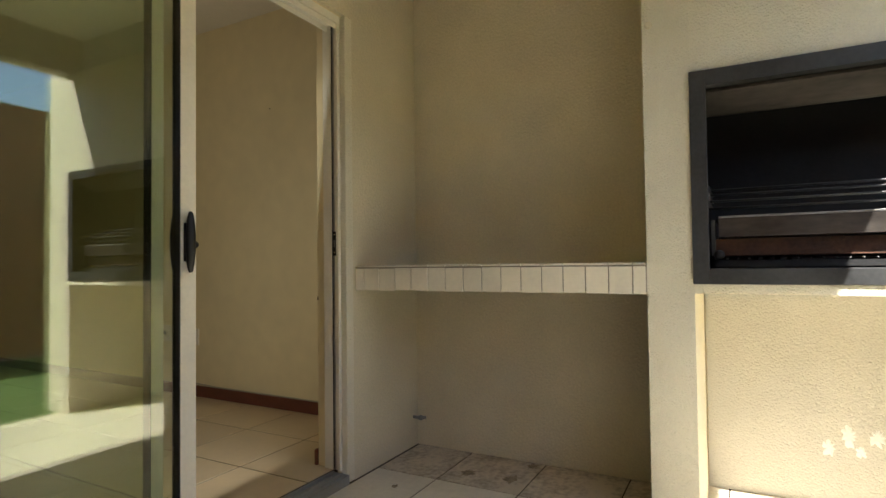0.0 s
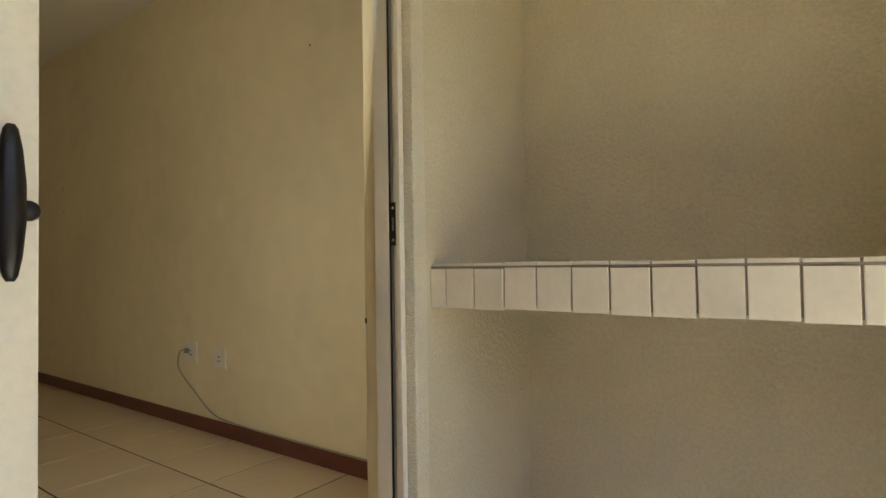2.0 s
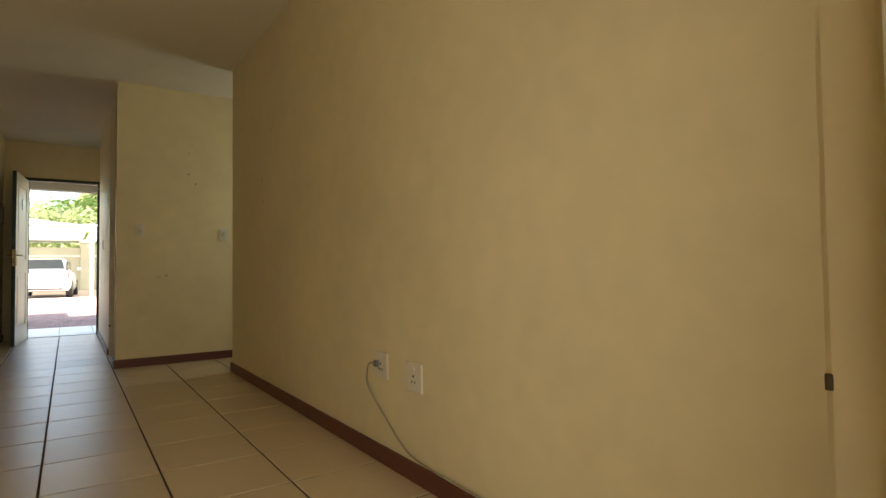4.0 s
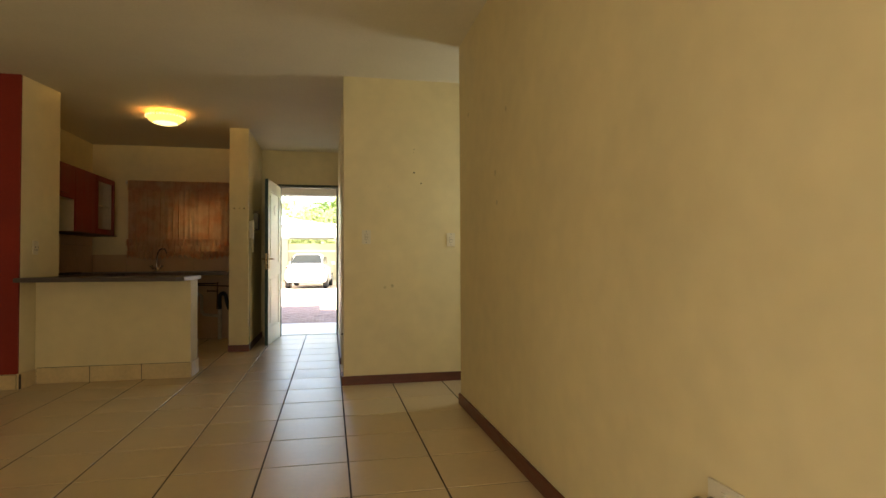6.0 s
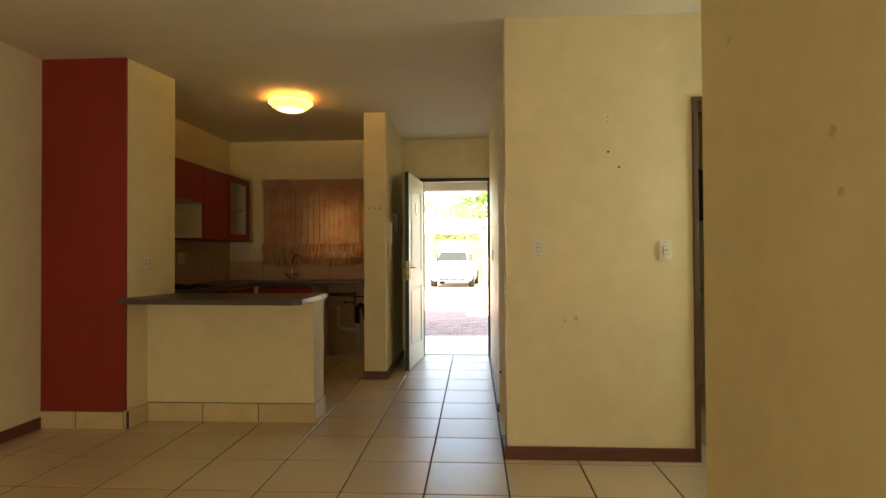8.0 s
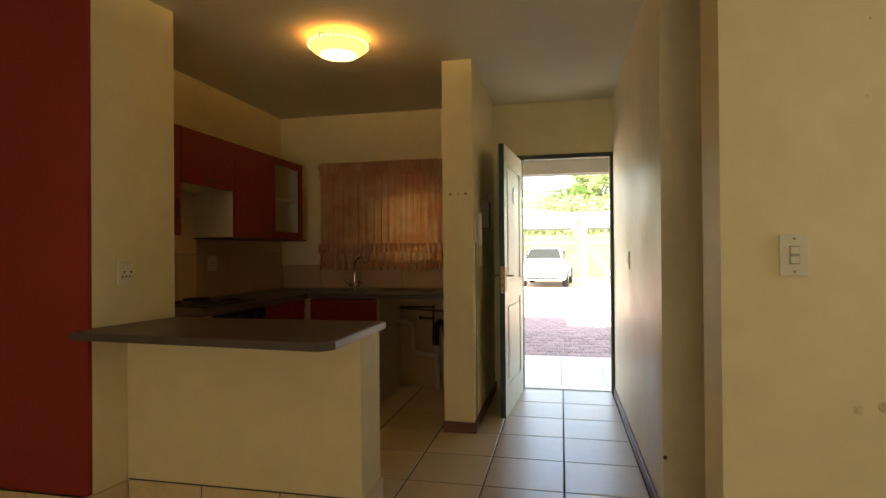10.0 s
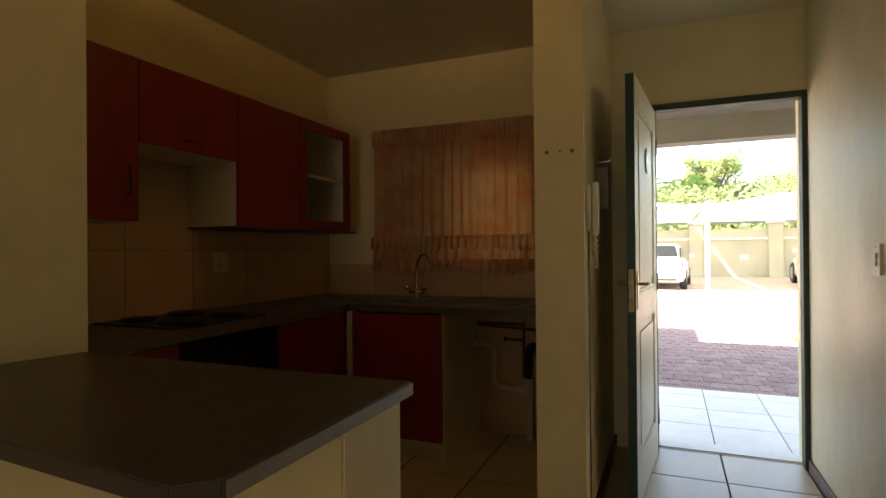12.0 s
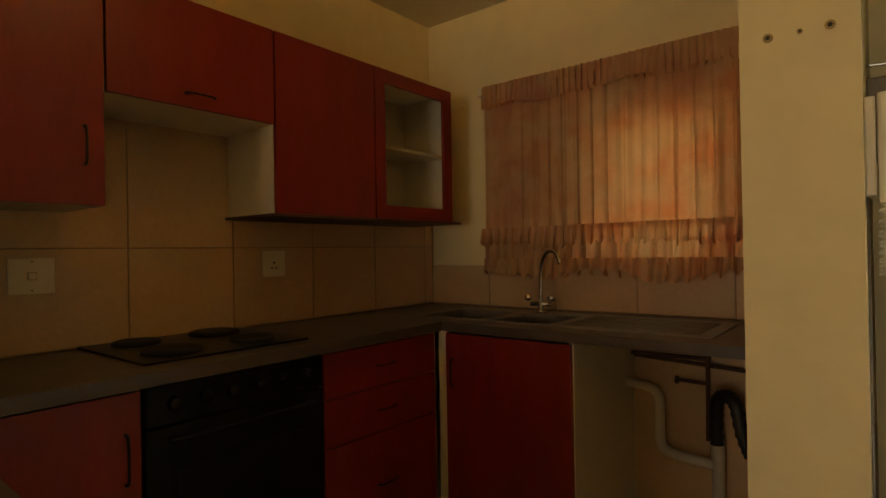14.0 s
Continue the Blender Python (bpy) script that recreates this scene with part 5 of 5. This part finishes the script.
def carport(x0, x1, label):
    """A shade-net carport: a post, arms and a hipped sail with a sagging edge."""
    cp = thing("carport", ((x0 + x1) / 2, 27.0, GZ), label, "carport", "shade net carports")
    y0, y1 = 24.4, 35.25
    px = x1 + 0.12
    part("post", tube([(px, 25.0, GZ), (px, 25.0, 2.62)], 0.075, 10, False), M_POST, cp, "white steel post")
    for sd in (-1, 1):
        part("arm", tube([(px, 25.0, 2.30), (px + sd * 0.95, 25.0, 2.60)], 0.03, 8, False), M_POST, cp, "slanting arm")
    part("beam", tube([(x0, y0, 2.50), (x1, y0, 2.50)], 0.04, 8, False), M_POST, cp)
    part("back_beam", tube([(x0, y1, 2.50), (x1, y1, 2.50)], 0.04, 8, False), M_POST, cp)
    bm = bmesh.new()
    n = 16
    g = []
    for i in range(n + 1):
        row = []
        for j in range(n + 1):
            u, v = i / n * 2 - 1, j / n * 2 - 1
            h = 1 - max(abs(u), abs(v)) ** 1.15
            row.append(bm.verts.new((x0 + (x1 - x0) * (u + 1) / 2, y0 + (y1 - y0) * (v + 1) / 2, 2.50 + 0.75 * h - 0.06 * math.sin(h * 3.14))))
        g.append(row)
    for a, b in zip(g, g[1:]):
        for j in range(n):
            bm.faces.new((a[j], a[j + 1], b[j + 1], b[j])).smooth = True
    part("sail", bm, M_SAIL, cp, "pale shade net stretched to a ridge")
    for ye in (y0, y1):
        part("sail_edge", box(x0, x1, ye - 0.01, ye + 0.01, 2.36, 2.52), M_VALANCE, cp, "grey hanging net edge")
    return cp


carport(-3.3, 2.05, "white shade net carport over a parked car")
carport(2.19, 7.6, "white shade net carport over a pickup")
carport(7.9, 13.2, "white shade net carport standing empty")
carport(-8.9, -3.6, "white shade net carport at the end of the row")


def car(name, at, turn, label, cat, length, width, height, pickup=False):
    """A small car built along local +y, its tail at y = 0, on the ground at z = 0."""
    c = new(name)
    c.empty_display_size = 0.3
    c.matrix_basis = pose(*at, 0, 0, turn)
    tagged(c, label, cat)
    w = width / 2

    def loft(sections):
        bm = bmesh.new()
        rings = []
        for yy, prof in sections:
            rings.append([bm.verts.new((px, yy, pz)) for px, pz in prof])
        for a, b in zip(rings, rings[1:]):
            for k in range(len(a)):
                bm.faces.new((a[k], a[(k + 1) % len(a)], b[(k + 1) % len(b)], b[k])).smooth = True
        bm.faces.new(rings[0]), bm.faces.new(rings[-1])
        return bm

    def ring(hw, z0, z1, tuck=0.08):
        return [(-hw + tuck, z0), (hw - tuck, z0), (hw, z0 + 0.14), (hw, z0 + 0.3), (hw - 0.03, z1 - 0.08), (hw - 0.11, z1), (-hw + 0.11, z1), (-hw + 0.03, z1 - 0.08), (-hw, z0 + 0.3), (-hw, z0 + 0.14)]
    zb = 0.92 if not pickup else 1.08
    body = dpart("body", loft([(0.0, ring(w - 0.10, 0.34, zb - 0.04)), (0.10, ring(w - 0.03, 0.26, zb)), (0.5, ring(w, 0.22, zb + 0.02)), (length * 0.55, ring(w, 0.20, zb + 0.02)), (length * 0.72, ring(w, 0.20, zb - 0.02)),
                               (length * 0.93, ring(w - 0.05, 0.22, zb - 0.18)), (length, ring(w - 0.16, 0.32, zb - 0.30))]), M_CAR, c, "white painted body")
    run, c0 = (0.62, 0.30) if not pickup else (0.42, length * 0.36)
    rf = [(-w + 0.16, zb), (w - 0.16, zb), (w - 0.24, height - 0.10), (w - 0.36, height), (-w + 0.36, height), (-w + 0.24, height - 0.10)]
    rl = [(px * 0.96, pz if pz == zb else zb + (pz - zb) * 0.15) for px, pz in rf]
    cabin = dpart("cabin", loft([(c0, rl), (c0 + run, rf), (length * 0.52, rf), (length * 0.72, rl)]), M_CAR, c, "white painted roof")
    slope = (height - zb) * 0.85
    ang = math.atan2(run, slope)
    hw = math.hypot(run, slope) * 0.78
    rw = prism([(-w + 0.23, 0.0), (w - 0.23, 0.0), (w - 0.26, hw * 0.3), (w - 0.33, hw * 0.92), (w - 0.38, hw), (-w + 0.38, hw), (-w + 0.33, hw * 0.92), (-w + 0.26, hw * 0.3)], "y", -0.016, 0.0)
    bmesh.ops.transform(rw, matrix=Matrix.Translation((0, c0 + 0.045, zb + (height - zb) * 0.15 + 0.045 * slope / run)) @ Matrix.Rotation(-ang, 4, "X"), verts=rw.verts)
    dpart("rear_window", rw, M_CARGLASS, c, "dark rear window")
    for s in (-1, 1):
        dpart("side_window", prism([(c0 + 0.30, zb + 0.07), (length * 0.66, zb + 0.07), (length * 0.53, height - 0.12), (c0 + run + 0.02, height - 0.12)], "x", s * (w - 0.205), s * (w - 0.17)), M_CARGLASS, c, "dark side window")
        dpart("tail_light", box(s * (w - 0.15) - 0.085, s * (w - 0.15) + 0.085, 0.02, 0.20, 0.70, 0.885, 0.03), M_LIGHTRED, c, "red tail light")
        dpart("mirror", box(s * (w + 0.09) - 0.08, s * (w + 0.09) + 0.08, length * 0.62, length * 0.62 + 0.09, zb + 0.03, zb + 0.17, 0.03), M_CAR, c, "wing mirror")
        for wy in (0.62, length - 0.72):
            r = 0.30 if not pickup else 0.37
            wheel = dpart("wheel", lathe([(0.0, -0.09), (r * 0.62, -0.09), (r * 0.66, -0.10), (r * 0.94, -0.10), (r, -0.07), (r, 0.07), (r * 0.94, 0.10), (r * 0.66, 0.10), (0.0, 0.09)], 28, (s * (w - 0.09), wy, r), "x"), M_TYRE, c, "black tyre")
            dpart("rim", lathe([(0.0, s * 0.112), (r * 0.25, s * 0.108), (r * 0.58, s * 0.104), (r * 0.62, s * 0.085), (0.0, s * 0.085)], 20, (s * (w - 0.09), wy, r), "x"), M_STEEL_G, wheel, "grey wheel rim")
    dpart("bumper", box(-w + 0.10, w - 0.10, -0.06, 0.08, 0.30, 0.56, 0.05), M_CAR, c, "white bumper")
    dpart("bumper_vent", box(-w + 0.25, w - 0.25, -0.063, -0.05, 0.29, 0.35, 0.005), M_BLACK, c)
    dpart("number_plate", box(-0.22, 0.22, -0.069, -0.06, 0.46, 0.55, 0.004), M_POST, c, "white number plate")
    dpart("plate_bars", boxes([(-0.17 + k * 0.06, -0.13 + k * 0.06, -0.071, -0.069, 0.48, 0.53) for k in range(6)]), M_BLACK, c)
    return c


car("hatchback_car", (0.72, 25.0, GZ), -4, "white hatchback parked under a shade net", "car", 3.9, 1.68, 1.42)
car("pickup_truck", (6.1, 25.6, GZ), 0, "white pickup truck parked under a shade net", "truck", 5.0, 1.8, 1.75, True)


# ---- trees beyond the wall ----
def tree(at, height, spread, seed, label, mat_leaf, clumps=54, per=210, size=0.27):
    r = random.Random(seed)
    t = thing("tree", at, label, "tree", "trees beyond the wall")
    x, y, z = at
    bm = bmesh.new()
    tube_into(bm, [(x, y, z), (x + 0.15, y, z + height * 0.2), (x - 0.1, y + 0.1, z + height * 0.45), (x + 0.2, y, z + height * 0.7)], [0.28, 0.22, 0.18, 0.10], 10)
    ends = []
    for k in range(9):
        a = r.uniform(0, 6.28)
        h0 = r.uniform(0.3, 0.65) * height
        rad = spread * r.uniform(0.5, 0.95)
        e = (x + rad * math.cos(a), y + rad * math.sin(a), z + min(height * 0.95, h0 + height * r.uniform(0.1, 0.4)))
        ends.append(e)
        tube_into(bm, [(x, y, z + h0), ((x + e[0]) / 2, (y + e[1]) / 2, z + h0 + (e[2] - z - h0) * 0.6), e], [0.10, 0.07, 0.03], 7)
    part("trunk", bm, M_BARK, t, "brown trunk with spreading limbs")
    verts, faces = [], []
    for k in range(clumps):
        e = ends[k % len(ends)]
        c = Vector((x + (e[0] - x) * r.uniform(0.2, 1.15), y + (e[1] - y) * r.uniform(0.2, 1.15), z + height * r.uniform(0.42, 1.0)))
        rad = spread * r.uniform(0.16, 0.34)
        for q in range(per):
            d = Vector((r.gauss(0, 1), r.gauss(0, 1), r.gauss(0, 0.75))).normalized() * rad * r.uniform(0.35, 1.0)
            p = c + d
            u = Vector((r.gauss(0, 1), r.gauss(0, 1), r.gauss(-0.4, 0.8))).normalized() * size * r.uniform(0.5, 1.1)
            s = u.cross(Vector((r.gauss(0, 1), r.gauss(0, 1), r.gauss(0, 1)))).normalized() * size * 0.22
            n = len(verts)
            verts += [p, p + u * 0.45 + s, p + u, p + u * 0.45 - s]
            faces.append((n, n + 1, n + 2, n + 3))
    me = bpy.data.meshes.new("crown")
    me.from_pydata(verts, [], faces)
    me.materials.append(mat_leaf)
    ob = new("crown", me)
    ob.parent = t
    ob.matrix_parent_inverse = BASE[t.name].inverted()
    tagged(ob, "uneven leafy crown", kind="stuff")
    return t


tree((-5.0, 43, -0.4), 6.0, 4.2, 11, "broad green tree behind the boundary wall", M_LEAF2)
tree((1.2, 46, -0.4), 5.8, 3.6, 12, "yellow-green tree behind the boundary wall", M_LEAF2)
tree((3.6, 43, -0.4), 7.0, 2.1, 13, "dense green tree above the wall", M_LEAF2)
tree((7.6, 43, -0.4), 5.9, 3.6, 18, "pale green tree above the carport roof", M_LEAF2)
tree((10.5, 45, -0.4), 6.4, 4.5, 14, "broad sunlit tree behind the wall", M_LEAF2)
tree((17.0, 44, -0.4), 6.2, 4.6, 15, "broad sunlit tree behind the carports", M_LEAF2)
tree((-11.0, 45, -0.4), 7.5, 4.5, 16, "tall green tree behind the wall", M_LEAF)
tree((1.6, 41, -0.4), 4.6, 2.6, 17, "bushy green tree just behind the wall", M_LEAF2)
# low hedge just over the wall
r = random.Random(5)
vv, ff = [], []
for k in range(16000):
    p = Vector((r.uniform(-14, 24), r.gauss(38.2, 0.7), r.uniform(0.4, 3.9 + 0.6 * math.sin(k * 0.01))))
    u = Vector((r.gauss(0, 1), r.gauss(0, 1), r.gauss(0, 0.8))).normalized() * 0.26
    s = u.cross(Vector((0.3, 1, r.gauss(0, 1)))).normalized() * 0.10
    n = len(vv)
    vv += [p, p + u * 0.45 + s, p + u, p + u * 0.45 - s]
    ff.append((n, n + 1, n + 2, n + 3))
me = bpy.data.meshes.new("hedge")
me.from_pydata(vv, [], ff)
me.materials.append(M_LEAF2)
tagged(new("hedge", me), "loose green hedge growing over the boundary wall", "hedge", "", "stuff")
# palm
pm = thing("palm_tree", (1.75, 40.5, -0.4), "palm with arching green fronds behind the wall", "palm tree")
part("trunk", tube([(1.75, 40.5, -0.4), (1.8, 40.5, 2.4), (1.75, 40.5, 4.6)], [0.25, 0.2, 0.18], 10), M_BARK, pm)
r = random.Random(8)
for k in range(18):
    a = k * 2.4 + r.uniform(-0.2, 0.2)
    el = r.uniform(-0.1, 1.15)
    L = r.uniform(1.8, 2.5)
    vv, ff = [], []
    for i in range(16):
        s = (i + 1) / 16
        rr = L * s
        p = Vector((1.75 + rr * math.cos(a) * math.cos(el), 40.5 + rr * math.sin(a) * math.cos(el), 4.6 + rr * math.sin(el) - 1.1 * s * s))
        for sd in (-1, 1):
            o = Vector((-math.sin(a) * sd, math.cos(a) * sd, -0.35)) * (0.5 * math.sin(0.3 + 2.6 * s)) + Vector((math.cos(a), math.sin(a), 0)) * 0.2
            n = len(vv)
            vv += [p, p + o * 0.5 + Vector((0, 0, 0.03)), p + o, p + o * 0.5 - Vector((0, 0, 0.03))]
            ff.append((n, n + 1, n + 2, n + 3))
    me = bpy.data.meshes.new("frond")
    me.from_pydata(vv, [], ff)
    me.materials.append(M_LEAF)
    ob = new("frond", me)
    ob.parent = pm
    ob.matrix_parent_inverse = BASE["palm_tree"].inverted()

# ---- paving bricks in the shade of the house ----
BL, BW = 0.125, 0.215
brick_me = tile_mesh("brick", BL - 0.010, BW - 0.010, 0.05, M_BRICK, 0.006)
rng = random.Random(2)
near, rest = [], []
row = 0
yy = 12.10
while yy < 17.5:
    off = (row % 2) * BL / 2
    xx = -1.8 + off
    while xx < 4.4:
        (near if (yy < 14.2 and 0.6 < xx < 2.9) else rest).append((xx, yy, GZ + rng.uniform(-0.003, 0.003), rng.uniform(-1.2, 1.2)))
        xx += BL
    row += 1
    yy += BW
for q in near[:300]:
    piece("brick", brick_me, road, q[:3], q[3])
vv, ff = [], []
for (x, y, z, tr) in near[300:] + rest:
    n = len(vv)
    a, b, e = (BL - 0.010) / 2, (BW - 0.010) / 2, 0.006
    vv += [(x - a, y - b, z - 0.02), (x + a, y - b, z - 0.02), (x + a, y + b, z - 0.02), (x - a, y + b, z - 0.02), (x - a + e, y - b + e, z), (x + a - e, y - b + e, z), (x + a - e, y + b - e, z), (x - a + e, y + b - e, z)]
    ff += [(n + 4, n + 5, n + 6, n + 7)] + [(n + i, n + (i + 1) % 4, n + 4 + (i + 1) % 4, n + 4 + i) for i in range(4)]
me = bpy.data.meshes.new("paving_bricks")
me.from_pydata(vv, [], ff)
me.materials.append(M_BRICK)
tagged(new("paving_bricks", me), "red paving bricks of the driveway", "paving", "", "stuff")

# ---- facing bricks of the garden wall ----
fb_me = mesh_of("brick", box(-0.106, 0.106, -0.012, 0.0, -0.034, 0.034), M_FACE)
count = 0
row = 0
zz = PZ + 0.06
rest = []
while zz < 2.68:
    xx = -2.8 + (row % 2) * 0.111
    while xx < 5.6:
        if 3.2 < xx < 5.3 and count < 300 and zz > 0.0:
            piece("brick", fb_me, garden, (xx, -4.03 + 0.010, zz))
            count += 1
        else:
            rest.append((xx, zz))
        xx += 0.222
    zz += 0.078
    row += 1
vv, ff = [], []
for x, z in rest:
    n = len(vv)
    for yv in (-4.03, -4.02):
        vv += [(x - 0.106, yv, z - 0.034), (x + 0.106, yv, z - 0.034), (x + 0.106, yv, z + 0.034), (x - 0.106, yv, z + 0.034)]
    ff += [(n + 4, n + 5, n + 6, n + 7)] + [(n + i, n + (i + 1) % 4, n + 4 + (i + 1) % 4, n + 4 + i) for i in range(4)]
me = bpy.data.meshes.new("facing_bricks")
me.from_pydata(vv, [], ff)
me.materials.append(M_FACE)
tagged(new("facing_bricks", me), "red facing bricks of the garden wall", "bricks", "", "stuff")
